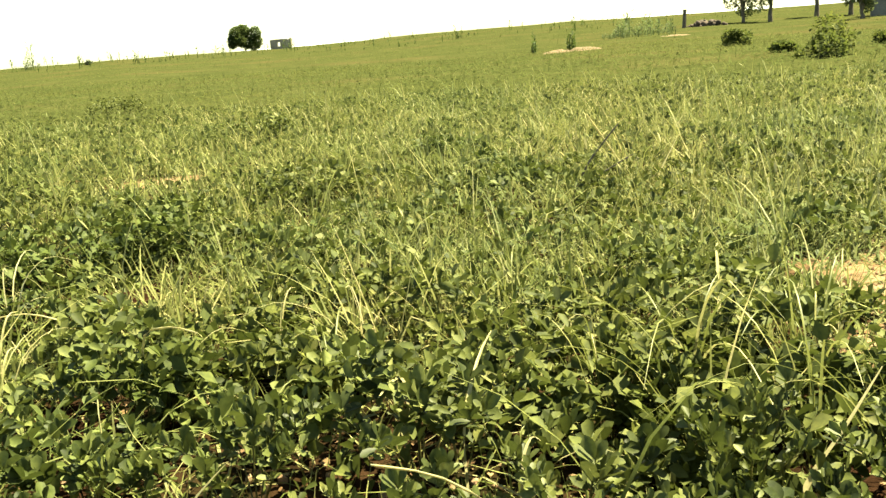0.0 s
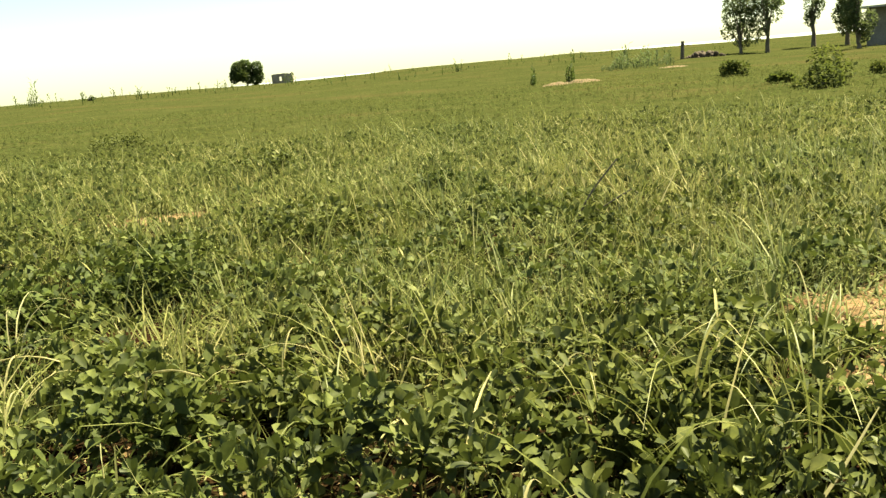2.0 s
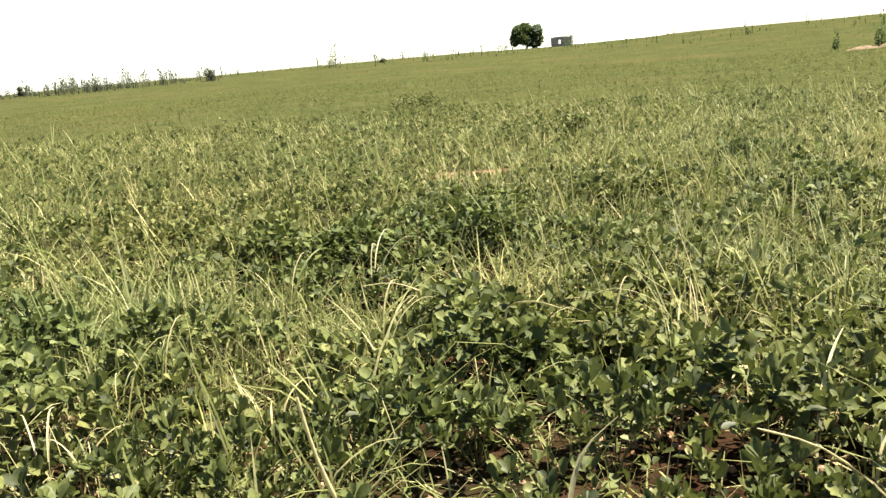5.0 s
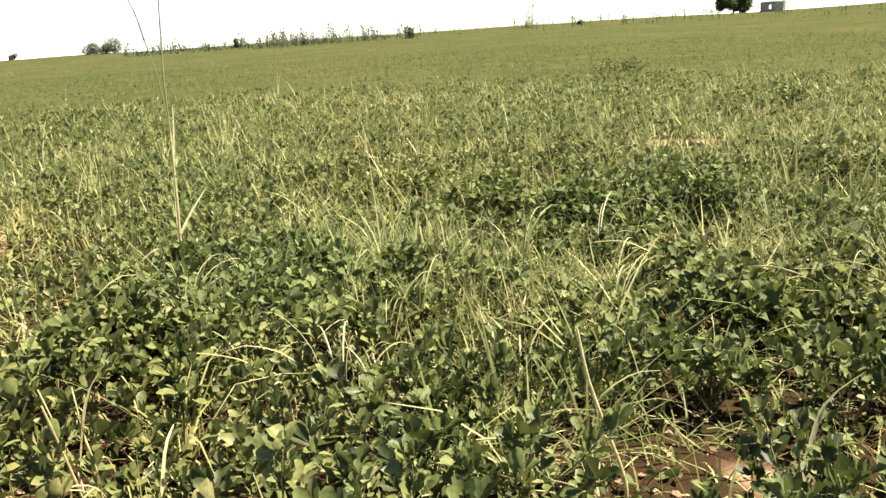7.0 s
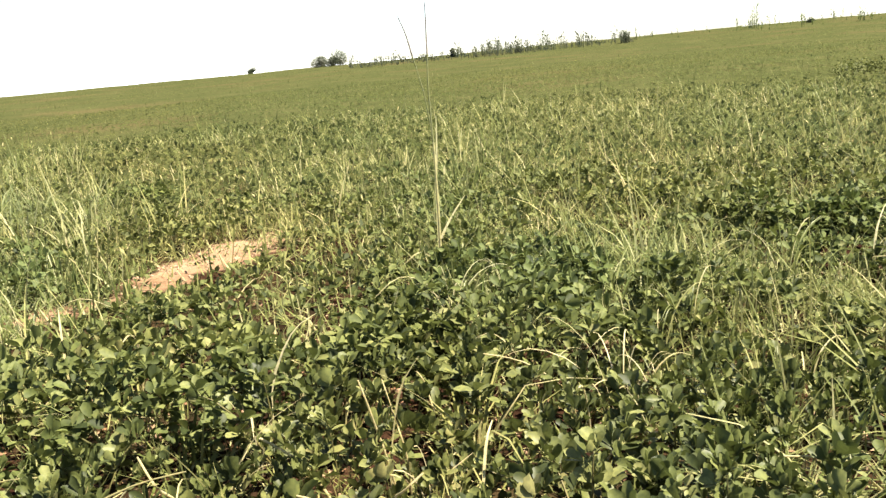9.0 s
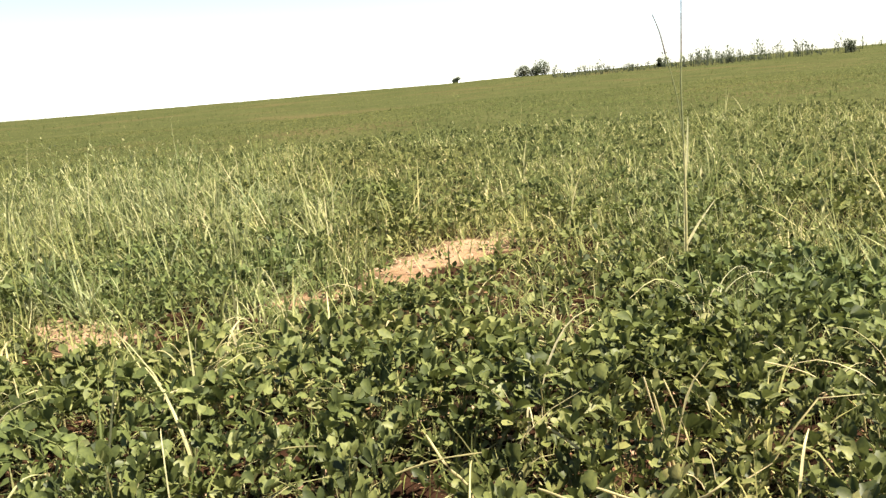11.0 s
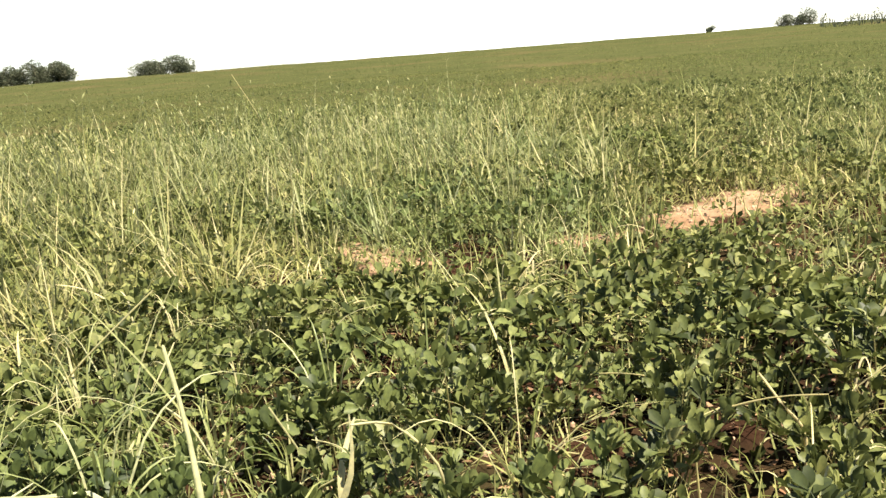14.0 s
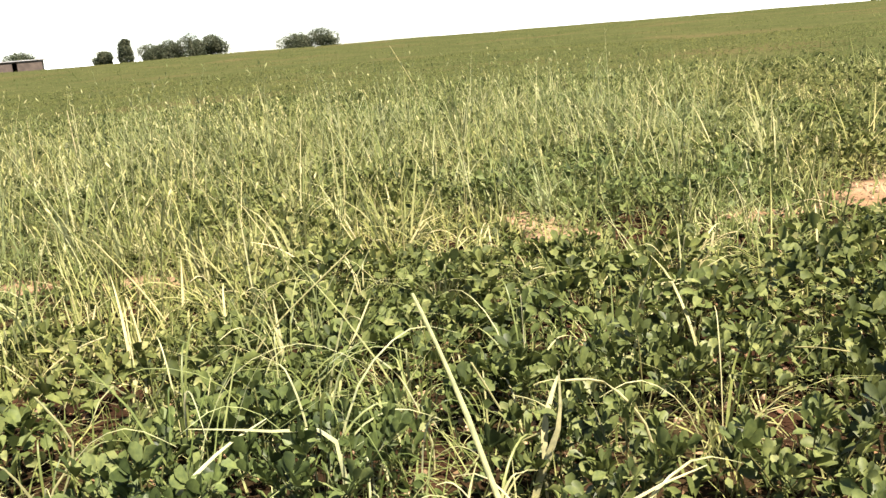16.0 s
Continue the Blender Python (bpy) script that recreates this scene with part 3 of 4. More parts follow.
# ---- single groundnut plants, close to the path ----
def tube_arrays(points, radii, sides=5):
    pts = [Vector(p) for p in points]
    verts, faces = [], []
    for i, p in enumerate(pts):
        d = (pts[min(i + 1, len(pts) - 1)] - pts[max(i - 1, 0)]).normalized()
        a = d.orthogonal().normalized()
        b = d.cross(a)
        for k in range(sides):
            t = 2 * math.pi * k / sides
            verts.append(p + (a * math.cos(t) + b * math.sin(t)) * radii[i])
    for i in range(len(pts) - 1):
        for k in range(sides):
            faces.append((i * sides + k, i * sides + (k + 1) % sides, (i + 1) * sides + (k + 1) % sides, (i + 1) * sides + k))
    return np.array([tuple(v) for v in verts]), np.array(faces)


def leaf_mesh(seed):
    """One compound leaf: a short stalk and two pairs of oval leaflets, base at the origin, pointing along +x."""
    r = random.Random(seed)
    bm = bmesh.new()

    def leaflet(base, az, tilt, roll, L, W):
        fold, sag = r.uniform(0.10, 0.26), r.uniform(0.02, 0.12)
        m = pose(*base) @ Euler((0, 0, az)).to_matrix().to_4x4() @ Euler((0, -tilt, 0)).to_matrix().to_4x4() @ Euler((roll, 0, 0)).to_matrix().to_4x4()
        outline = [(0.0, 0.05), (0.32, 0.36), (0.68, 0.49), (0.93, 0.28)]
        mid = [bm.verts.new(m @ Vector((L * t, 0, -sag * L * t * t))) for t, _ in outline]
        tip = bm.verts.new(m @ Vector((L * 1.01, 0, -sag * L)))
        for sgn in (-1, 1):
            edge = [bm.verts.new(m @ Vector((L * (t + r.uniform(-0.04, 0.04)), sgn * W * w * r.uniform(0.78, 1.12), W * w * fold * r.uniform(1.0, 3.0) - sag * L * t * t))) for t, w in outline]
            for i in range(len(outline) - 1):
                q = (mid[i], mid[i + 1], edge[i + 1], edge[i])
                bm.faces.new(q if sgn > 0 else q[::-1])
            q = (mid[-1], tip, edge[-1])
            bm.faces.new(q if sgn > 0 else q[::-1])

    end = Vector((0.032, 0, 0.016))
    a, b = bm.verts.new((0, -0.001, 0)), bm.verts.new((0, 0.001, 0))
    c, d = bm.verts.new(end + Vector((0, 0.0008, 0))), bm.verts.new(end - Vector((0, 0.0008, 0)))
    bm.faces.new((a, b, c, d))
    for off, back in ((0.5, 0), (-0.5, 0), (1.25, 0.010), (-1.25, 0.010)):
        L = r.uniform(0.036, 0.056)
        leaflet((end.x - back, 0.003 * (1 if off > 0 else -1), end.z - back * 0.5), off + r.uniform(-0.18, 0.18), r.uniform(0.1, 1.3), r.uniform(-0.7, 0.7), L, L * r.uniform(0.54, 0.66))
    return bm_mesh("leaf", bm, M_LEAF_ONE, True)


LEAVES = [leaf_mesh(s) for s in range(7)]


def groundnut_plant(seed, tall):
    """Branches that spread from one root, set with compound leaves."""
    r = random.Random(seed)
    root = thing("groundnut_plant", 0, 0, -50, "bushy green groundnut plant rooted in sandy soil", "plant", "groundnut plants along the path")
    for b in range(7):
        az = 2 * math.pi * (b + r.uniform(-0.3, 0.3)) / 6
        reach = r.uniform(0.12, 0.23) if b < 6 else 0.02
        high = tall * r.uniform(0.65, 1.0) if b < 6 else tall
        pts, n = [], 5
        for i in range(n + 1):
            t = i / n
            pts.append(Vector((math.cos(az) * reach * t, math.sin(az) * reach * t, -0.02 + (high + 0.02) * (1 - (1 - t) ** 1.6))))
        v, f = tube_arrays(pts, [0.0032 - 0.0018 * i / n for i in range(n + 1)], 4)
        part("branch", quad_mesh("branch", v, f, M_STEM, True), root)
        for i in range(10):
            t = min(1.0, 0.42 + 0.58 * (i + r.uniform(0, 0.6)) / 9.4)
            k = min(int(t * n), n - 1)
            p = pts[k].lerp(pts[k + 1], t * n - k)
            out = az + (1 if i % 2 else -1) * r.uniform(0.2, 1.7)
            m = Matrix.Translation(p) @ Euler((r.uniform(-0.45, 0.45), r.uniform(-0.8, 0.15), out)).to_matrix().to_4x4() @ Matrix.Scale(r.uniform(0.45, 0.95), 4)
            part("leaf", r.choice(LEAVES), root, at=m)
    return root


PLANTS = [groundnut_plant(100 + i, 0.15 + 0.028 * i) for i in range(6)]


def plant_rows():
    r = random.Random(5)
    for i in range(-14, 12):
        for j in range(-14, 10):
            x, y, radius, height = (float(v) for v in plant_at(np.float64(i), np.float64(j)))
            d, az = math.hypot(x + 0.5, y + 0.6), math.degrees(math.atan2(-(x + 0.5), y + 0.6))
            if not (1.2 < d < NEAR and AZ0 + 4 < az < AZ2) or float(bareness(x, y)) > 0.35:
                continue
            c = float(canopy(x, y))
            if c < 0.075:
                continue
            k = max(0, min(5, round((c - 0.12) / 0.035)))
            copy_thing(PLANTS[k], pose(x, y, gz(x, y), 0, 0, r.uniform(0, 360)) @ Matrix.Diagonal((radius / 0.22, radius / 0.22, 1, 1)))


plant_rows()
for p in PLANTS:
    for o in (*p.children_recursive, p):
        bpy.data.objects.remove(o)
canopy_stuff("groundnut_crop", 1.2, NEAR, 170, 0.04, False, "low groundnut leaves filling in between the plants", low=0.05, top_at=0.6, az1=AZ2)

# ---- far things round the field ----
def place(az, r):
    return -r * math.sin(radians(az)), r * math.cos(radians(az))


def crown_arrays(lobes, count, size, seed):
    """Many small leaves on a crown made of lobes (x, y, z, radius, flatness)."""
    q = np.random.default_rng(seed)
    w = np.array([l[3] ** 2 for l in lobes])
    pick = q.choice(len(lobes), count, p=w / w.sum())
    l = np.array(lobes)[pick]
    d = q.normal(size=(count, 3))
    d /= np.linalg.norm(d, axis=1)[:, None]
    rad = l[:, 3] * q.uniform(0.35, 1.0, count) ** 0.4
    p = l[:, :3] + d * rad[:, None] * np.stack([np.ones(count), np.ones(count), l[:, 4]], -1)
    L = size * q.uniform(0.6, 1.4, count)
    return leaf_arrays(p[:, 0], p[:, 1], p[:, 2], q.uniform(0, 6.28, count), q.normal(0.1, 0.6, count), q.normal(0, 0.6, count), L, L * 0.6, simple=True)


def tree(name, x, y, height, spread, label, seed, leaves=2600, size=0.16, stem=0.28, mat=None, category="tree", lobe_n=9, flat=0.8, low=0.08, high=0.78, domes=None):
    r = random.Random(seed)
    z = gz(x, y)
    root = thing(name, x, y, z, label, category)
    split = height * stem
    trunk = [Vector((0, 0, -0.15)), Vector((r.uniform(-0.05, 0.05), 0, split * 0.5)), Vector((r.uniform(-0.1, 0.1), r.uniform(-0.1, 0.1), split)), Vector((0, 0, height * 0.75))]
    w = height * 0.028
    part("trunk", quad_mesh("trunk", *tube_arrays(trunk, [w * 1.3, w, w * 0.85, w * 0.25], 8), M_BARK, True), root)
    lobes = []
    for i in range(lobe_n):
        a, k = 2 * math.pi * i / lobe_n * 1.62 + r.uniform(-0.4, 0.4), r.uniform(0.25, 0.72)
        zz = split + (height - split) * r.uniform(low, high)
        lobes.append((math.cos(a) * spread * k * 0.5, math.sin(a) * spread * k * 0.5, zz, spread * r.uniform(0.18, 0.30), flat))
        if i % 2 == 0:
            tip = Vector(lobes[-1][:3])
            part("limb", quad_mesh("limb", *tube_arrays([trunk[2], trunk[2].lerp(tip, 0.5) + Vector((0, 0, 0.05 * height)), tip], [w * 0.6, w * 0.4, w * 0.15], 5), M_BARK, True), root)
    lobes.append((0, 0, height - spread * 0.22, spread * 0.24, flat))
    if domes:
        lobes = domes
    part("crown", quad_mesh("crown", *crown_arrays(lobes, leaves, size, seed), mat or M_TREE), root)
    return root


def bush(name, x, y, height, spread, label, seed, leaves=1500, size=0.1, mat=None):
    r = random.Random(seed)
    root = thing(name, x, y, gz(x, y), label, "bush")
    lobes = []
    for i in range(8):
        a, k = r.uniform(0, 6.28), r.uniform(0.1, 0.8)
        lobes.append((math.cos(a) * spread * 0.38 * k, math.sin(a) * spread * 0.38 * k, height * r.uniform(0.02, 0.6), min(spread * 0.26, height * 0.38) * r.uniform(0.7, 1.1), 0.9))
    for l in lobes[:6]:
        part("stem", quad_mesh("stem", *tube_arrays([Vector((0, 0, -0.05)), Vector((l[0] * 0.5, l[1] * 0.5, l[2] * 0.6)), Vector(l[:3])], [height * 0.02, height * 0.014, height * 0.006], 5), M_BARK, True), root)
    part("foliage", quad_mesh("foliage", *crown_arrays(lobes, leaves, size, seed), mat or M_SHRUB), root)
    return root


def box(bm, cx, cy, cz, sx, sy, sz):
    m = bmesh.ops.create_cube(bm, size=1.0, matrix=Matrix.Translation((cx, cy, cz)) @ Matrix.Diagonal((sx, sy, sz, 1)))
    return m["verts"]


def wall_mesh(name, length, height, thick, holes, mat, seed=0, ragged=0.0):
    """A wall along x from 0 to length, with openings (x0, x1, z0, z1) right through it."""
    r = random.Random(seed)
    xs = sorted({0.0, length, *[h[0] for h in holes], *[h[1] for h in holes], *[length * i / 6 for i in range(1, 6)]})
    bm = bmesh.new()
    for a, b in zip(xs, xs[1:]):
        top = height - (r.uniform(0, ragged) if ragged else 0)
        cuts = sorted((h[2], h[3]) for h in holes if h[0] <= a + 1e-6 and h[1] >= b - 1e-6)
        z = -0.3
        for z0, z1 in cuts:
            if z0 > z:
                box(bm, (a + b) / 2, 0, (z + z0) / 2, b - a, thick, z0 - z)
            z = z1
        if top > z:
            box(bm, (a + b) / 2, 0, (z + top) / 2, b - a, thick, top - z)
    bmesh.ops.remove_doubles(bm, verts=bm.verts, dist=0.002)
    return bm_mesh(name, bm, mat)


def shaded_clump(x, y, spread, height, seed):
    """Leafier crop plants in a low wide clump, with the row's shade put into the leaf colour."""
    r = random.Random(seed)
    root = thing("leafy_weed", x, y, gz(x, y), "low bushy groundnut clump, its leaves coloured dark for shade", "plant", "dark leafy clumps in the crop")
    lobes = [(r.uniform(-0.5, 0.5) * spread, r.uniform(-0.3, 0.3) * spread, height * r.uniform(0.3, 0.68), spread * r.uniform(0.22, 0.36), 0.75) for _ in range(7)]
    for l in lobes:
        part("stem", quad_mesh("stem", *tube_arrays([Vector((l[0] * 0.3, l[1] * 0.3, -0.03)), Vector((l[0] * 0.7, l[1] * 0.7, l[2] * 0.5)), Vector(l[:3])], [0.005, 0.004, 0.002], 4), M_STEM, True), root)
    v, f = crown_arrays(lobes, int(1300 * spread), 0.05, seed)
    v[:, 2] = np.maximum(v[:, 2], -0.01)
    part("foliage", quad_mesh("foliage", v, f, M_SHADE_LEAF), root)


for i, (x, y, spread, height) in enumerate([
        (-0.66, 4.42, 0.55, 0.29), (-1.18, 4.34, 0.46, 0.24), (-1.68, 4.36, 0.46, 0.22), (-2.30, 4.90, 0.42, 0.2), (-0.46, 4.82, 0.5, 0.28), (0.37, 5.52, 0.45, 0.17), (0.10, 10.5, 0.8, 0.22),
        (1.65, 7.5, 0.45, 0.15), (-2.6, 19.2, 0.9, 0.2), (-0.05, 2.85, 0.36, 0.25), (-0.38, 2.45, 0.32, 0.25), (0.22, 2.5, 0.3, 0.23),
        (-6.6, 4.45, 0.6, 0.18), (-8.5, 4.5, 0.6, 0.18), (-2.3, 1.95, 0.3, 0.24), (0.72, 1.9, 0.34, 0.25), (1.12, 2.08, 0.34, 0.25), (0.98, 1.6, 0.32, 0.26), (1.35, 1.75, 0.32, 0.26)]):
    shaded_clump(x, y, spread, height, 500 + i)

# the lone tree and the roofless hut on the crest
tx, ty = place(-0.55, 172)
tree("mango_tree", tx, ty, 5.0, 6.4, "dark round-crowned tree standing alone on the crest", 31, 13000, 0.28, 0.16, lobe_n=5, low=0.35, high=0.7,
     domes=[(-1.3, 0, 3.1, 1.5, 1.0), (-0.2, 0.3, 3.6, 1.35, 0.95), (-2.1, 0, 2.2, 1.05, 0.9), (-0.9, -0.8, 2.0, 1.2, 0.9), (0.3, 0.2, 1.7, 1.2, 1.1), (2.0, 0, 3.1, 1.1, 1.2), (2.2, 0.2, 1.7, 1.0, 1.3), (1.5, -0.2, 1.0, 0.95, 1.0), (-2.3, 0.3, 1.3, 0.8, 0.8)])
hx, hy = place(-2.05, 170)
hut = thing("ruined_hut", hx, hy, gz(hx, hy), "roofless grey mud hut with an empty doorway", "hut", heading=-8)
part("front_wall", wall_mesh("front_wall", 3.8, 1.75, 0.3, [(1.3, 1.8, 0.5, 1.25)], M_MUD, 3, 0.12), hut, at=pose(0, 0, 0))
part("back_wall", wall_mesh("back_wall", 3.8, 1.85, 0.3, [(1.1, 2.1, 0.4, 1.35)], M_MUD, 4, 0.15), hut, at=pose(0, 3.2, 0))
part("side_wall", wall_mesh("side_wall", 2.9, 1.65, 0.3, [], M_MUD, 5, 0.2), hut, at=pose(0.15, 0.15, 0, 0, 0, 90))
part("side_wall", wall_mesh("side_wall", 2.9, 1.9, 0.3, [], M_MUD, 6, 0.1), hut, at=pose(3.65, 0.15, 0, 0, 0, 90))

# farmhouse behind the row of young trees
def farmhouse():
    x, y = place(-37.7, 75)
    h = thing("farmhouse", x, y, gz(x, y), "low grey cement-block farmhouse with a dark window", "house", heading=-41)
    front = part("front_wall", wall_mesh("front_wall", 9.0, 2.75, 0.2, [(1.45, 2.65, 1.05, 2.05), (6.2, 7.1, 0.0, 2.0)], M_BLOCK), h)
    part("end_wall", wall_mesh("end_wall", 5.0, 2.75, 0.2, [], M_BLOCK), h, at=pose(0.1, 0.1, 0, 0, 0, 90))
    part("end_wall", wall_mesh("end_wall", 5.0, 2.75, 0.2, [], M_BLOCK), h, at=pose(8.9, 0.1, 0, 0, 0, 90))
    part("back_wall", wall_mesh("back_wall", 9.0, 2.75, 0.2, [], M_BLOCK), h, at=pose(0, 5.2, 0))
    bm = bmesh.new()
    box(bm, 4.5, 2.0, 2.83, 9.6, 7.1, 0.14)
    part("roof", bm_mesh("roof", bm, M_TIN), h)
    bm = bmesh.new()
    for i in range(7):
        box(bm, 2.9 + i * 0.32, -0.04, 2.62, 0.28, 0.1, 0.22)
    part("brick_course", bm_mesh("brick_course", bm, M_BRICK), h, "row of red bricks under the roof")
    part("porch_wall", wall_mesh("porch_wall", 5.4, 2.62, 0.2, [(2.5, 3.5, 0.0, 2.0)], M_BROWN), h, "shaded brown porch wall", pose(3.6, -1.2, 0))
    part("porch_end", wall_mesh("porch_end", 1.0, 2.62, 0.2, [], M_BROWN), h, at=pose(3.7, -1.1, 0, 0, 0, 90))
    w = new("window")
    w.parent = h
    bm = bmesh.new()
    for bx, bz, sx, sz in ((2.05, 2.09, 1.4, 0.09), (2.05, 1.0, 1.4, 0.06), (1.42, 1.55, 0.05, 1.0), (2.68, 1.55, 0.05, 1.0)):
        box(bm, bx, -0.08, bz, sx, 0.1, sz)
    part("window_frame", bm_mesh("window_frame", bm, M_TIN), w)
    # board added across the opening, coloured as the dark of the room
    bm = bmesh.new()
    box(bm, 2.05, 0.06, 1.55, 1.2, 0.04, 1.0)
    part("shutter", bm_mesh("shutter", bm, M_UNLIT), w, "near-black board standing for the unlit room behind the window")
    bm = bmesh.new()
    box(bm, 6.65, 0.05, 1.0, 0.9, 0.05, 2.0)
    part("door", bm_mesh("door", bm, M_DARKWOOD), h, "dark wooden door")


farmhouse()
for i, (az, r, ht, sp, st) in enumerate([(-30.9, 78, 4.6, 3.0, 0.16), (-32.4, 77, 5.8, 3.2, 0.22), (-34.9, 84, 6.0, 1.7, 0.36), (-36.7, 84, 6.2, 2.2, 0.22), (-37.3, 68, 4.9, 2.2, 0.08), (-40.9, 88, 6.8, 3.4, 0.35)]):
    x, y = place(az, r)
    tree("young_tree", x, y, ht, sp, "slim young tree with a loose green crown" if st > 0.19 else "young tree with a dense green crown", 50 + i, 1900 if sp < 2.1 else 3800, 0.2, st, M_YOUNG, lobe_n=11, flat=1.3, low=0.0, high=0.84)["group"] = "young trees before the farmhouse"
for i, (az, r, ht, sp) in enumerate([(-35.1, 22, 1.0, 4.3), (-30.5, 35, 0.75, 1.2), (-40.9, 22.0, 0.6, 2.0), (-33.0, 25, 0.35, 0.8), (-38.6, 26, 0.3, 0.9)]):
    x, y = place(az, r)
    bush("leafy_shrub", x, y, ht, sp, "low leafy green shrub at the edge of the field", 70 + i, 2400, 0.10)
x, y = place(-27.5, 72)
bm = bmesh.new()
bmesh.ops.create_cone(bm, cap_ends=True, segments=8, radius1=0.16, radius2=0.13, depth=1.5, matrix=Matrix.Translation((0, 0, 0.6)))
post = tagged(new("fence_post", bm_mesh("fence_post", bm, M_DARKWOOD)), "short dark wooden post on the skyline", "post")
post.matrix_basis = pose(x, y, gz(x, y), 3, 2, 0)


def heap(name, az, r, length, height, mat, label, seed, lumps=70):
    x, y = place(az, r)
    q = random.Random(seed)
    bm = bmesh.new()
    for i in range(lumps):
        u = q.uniform(-0.5, 0.5)
        s = height * q.uniform(0.12, 0.45) * (1 - abs(u))
        m = Matrix.Translation((u * length, q.uniform(-0.3, 0.3) * length * 0.3, height * (0.6 - abs(u)) * q.uniform(0, 0.9))) @ Euler((q.uniform(0, 3), q.uniform(0, 3), q.uniform(0, 3))).to_matrix().to_4x4() @ Matrix.Diagonal((s * q.uniform(0.8, 1.6), s, s * 0.8, 1))
        bmesh.ops.create_icosphere(bm, subdivisions=2, radius=1.0, matrix=m)
    for v in bm.verts:
        v.co += noise.noise_vector(v.co * 3.0) * height * 0.12
    ob = tagged(new(name, bm_mesh(name, bm, mat, True)), label, "heap")
    ob.matrix_basis = pose(x, y, gz(x, y) - 0.05, 0, 0, az)
    return ob


heap("rubble_heap", -28.8, 73, 2.9, 0.75, M_STONE, "low heap of dark reddish rubble on the skyline", 5)


def soil_spread(az, r, length, depth, height, label, seed):
    """A low smooth-topped bank of loose soil with a crumbly surface."""
    x, y = place(az, r)
    q = np.random.default_rng(seed)
    n, k = 40, 14
    a, t = np.meshgrid(np.linspace(0, 2 * np.pi, n, endpoint=False), np.linspace(0, 1, k), indexing="ij")
    edge = 1 + 0.25 * np.sin(2 * a + q.uniform(0, 6)) * np.sin(3 * a + q.uniform(0, 6))
    px, py = np.cos(a) * t * edge * length / 2, np.sin(a) * t * edge * depth / 2
    pz = height * (1 - t ** 2) * (0.55 + 0.75 * vnoise(px + seed * 7, py, 0.6, 91)) + 0.07 * (vnoise(px, py, 0.15, 92) - 0.5) * (1 - t) - 0.12 * t
    i, j = np.meshgrid(np.arange(n), np.arange(k - 1), indexing="ij")
    f = np.stack([i * k + j, i * k + j + 1, (i + 1) % n * k + j + 1, (i + 1) % n * k + j], -1).reshape(-1, 4)
    ob = tagged(new("soil_mound", quad_mesh("soil_mound", np.stack([px, py, pz], -1).reshape(-1, 3), f, M_SAND, True)), label, "mound")
    ob.matrix_basis = pose(x, y, gz(x, y), 0, 0, az)


soil_spread(-21.6, 42, 1.9, 2.4, 0.20, "low mound of bare orange soil in the crop", 6)
soil_spread(-19.9, 42, 2.4, 1.8, 0.13, "thin spread of bare orange soil in the crop", 7)
soil_spread(-27.0, 57, 3.6, 3.0, 0.07, "thin spread of bare reddish soil on the rise", 8)


def weeds(name, az0, az1, r0, r1, count, height, width, label, seed, mat=None):
    """Upright stalks with leaves, thin against the sky."""
    q = np.random.default_rng(seed)
    az, r = q.uniform(az0, az1, count), q.uniform(r0, r1, count)
    lump = vnoise(az * 1.0, r * 0.02, 0.55, seed) ** 1.5
    x, y = -r * np.sin(np.radians(az)), r * np.cos(np.radians(az))
    z, h = ground_z(x, y) - 0.05, height * (0.22 + 1.1 * lump) * (0.35 + 0.85 * q.uniform(0, 1, count) ** 1.8)
    a = [blade_arrays(x, y, z, q.uniform(0, 6.28, count), q.uniform(0, 0.15, count), q.uniform(-0.1, 0.2, count), h, np.full(count, width), 3, 0.2)]
    for t in (0.35, 0.55, 0.75, 0.9):
        a.append(leaf_arrays(x, y, z + h * t, q.uniform(0, 6.28, count), q.uniform(0.2, 1.1, count), q.normal(0, 0.4, count), h * 0.32, np.full(count, width * 1.7), simple=True))
    v, f = joined(a)
    return tagged(new(name, quad_mesh(name, v, f, mat or M_TREE)), label, "weeds", kind="stuff")


weeds("tall_weeds", 24.0, 36.6, 98, 112, 640, 1.4, 0.085, "tall ragged weeds in a line on the crest", 81, M_FARTREE)
weeds("tall_weeds", 18.6, 24.5, 98, 110, 170, 1.6, 0.08, "tall ragged weeds in a line on the crest", 82, M_FARTREE)
weeds("tall_weeds", -4.0, 19.0, 100, 130, 170, 1.3, 0.09, "scattered tall weeds on the crest", 83)
weeds("tall_weeds", -30.0, -4.0, 85, 130, 170, 1.0, 0.08, "scattered tall weeds on the crest", 84)
weeds("tall_weeds", -27.0, -22.6, 60, 68, 220, 1.3, 0.06, "tall green grass standing on the rise", 85, M_YOUNG)
weeds("tall_weeds", -20.95, -20.45, 43.5, 44.5, 40, 1.85, 0.05, "clump of tall grass beside bare soil", 86)
weeds("tall_weeds", -18.5, -18.2, 43.5, 44.5, 24, 1.6, 0.05, "clump of tall grass beside bare soil", 87)
weeds("tall_weeds", 60.0, 100.0, 60, 120, 160, 0.5, 0.04, "scattered low weeds on the far field", 88)
weeds("tall_weeds", 11.55, 12.05, 109, 111, 22, 2.4, 0.07, "slender weeds standing alone on the crest", 79, M_YOUNG)
weeds("tall_weeds", -13.95, -13.55, 94, 95, 12, 1.5, 0.07, "slender weed standing alone on the crest", 89)
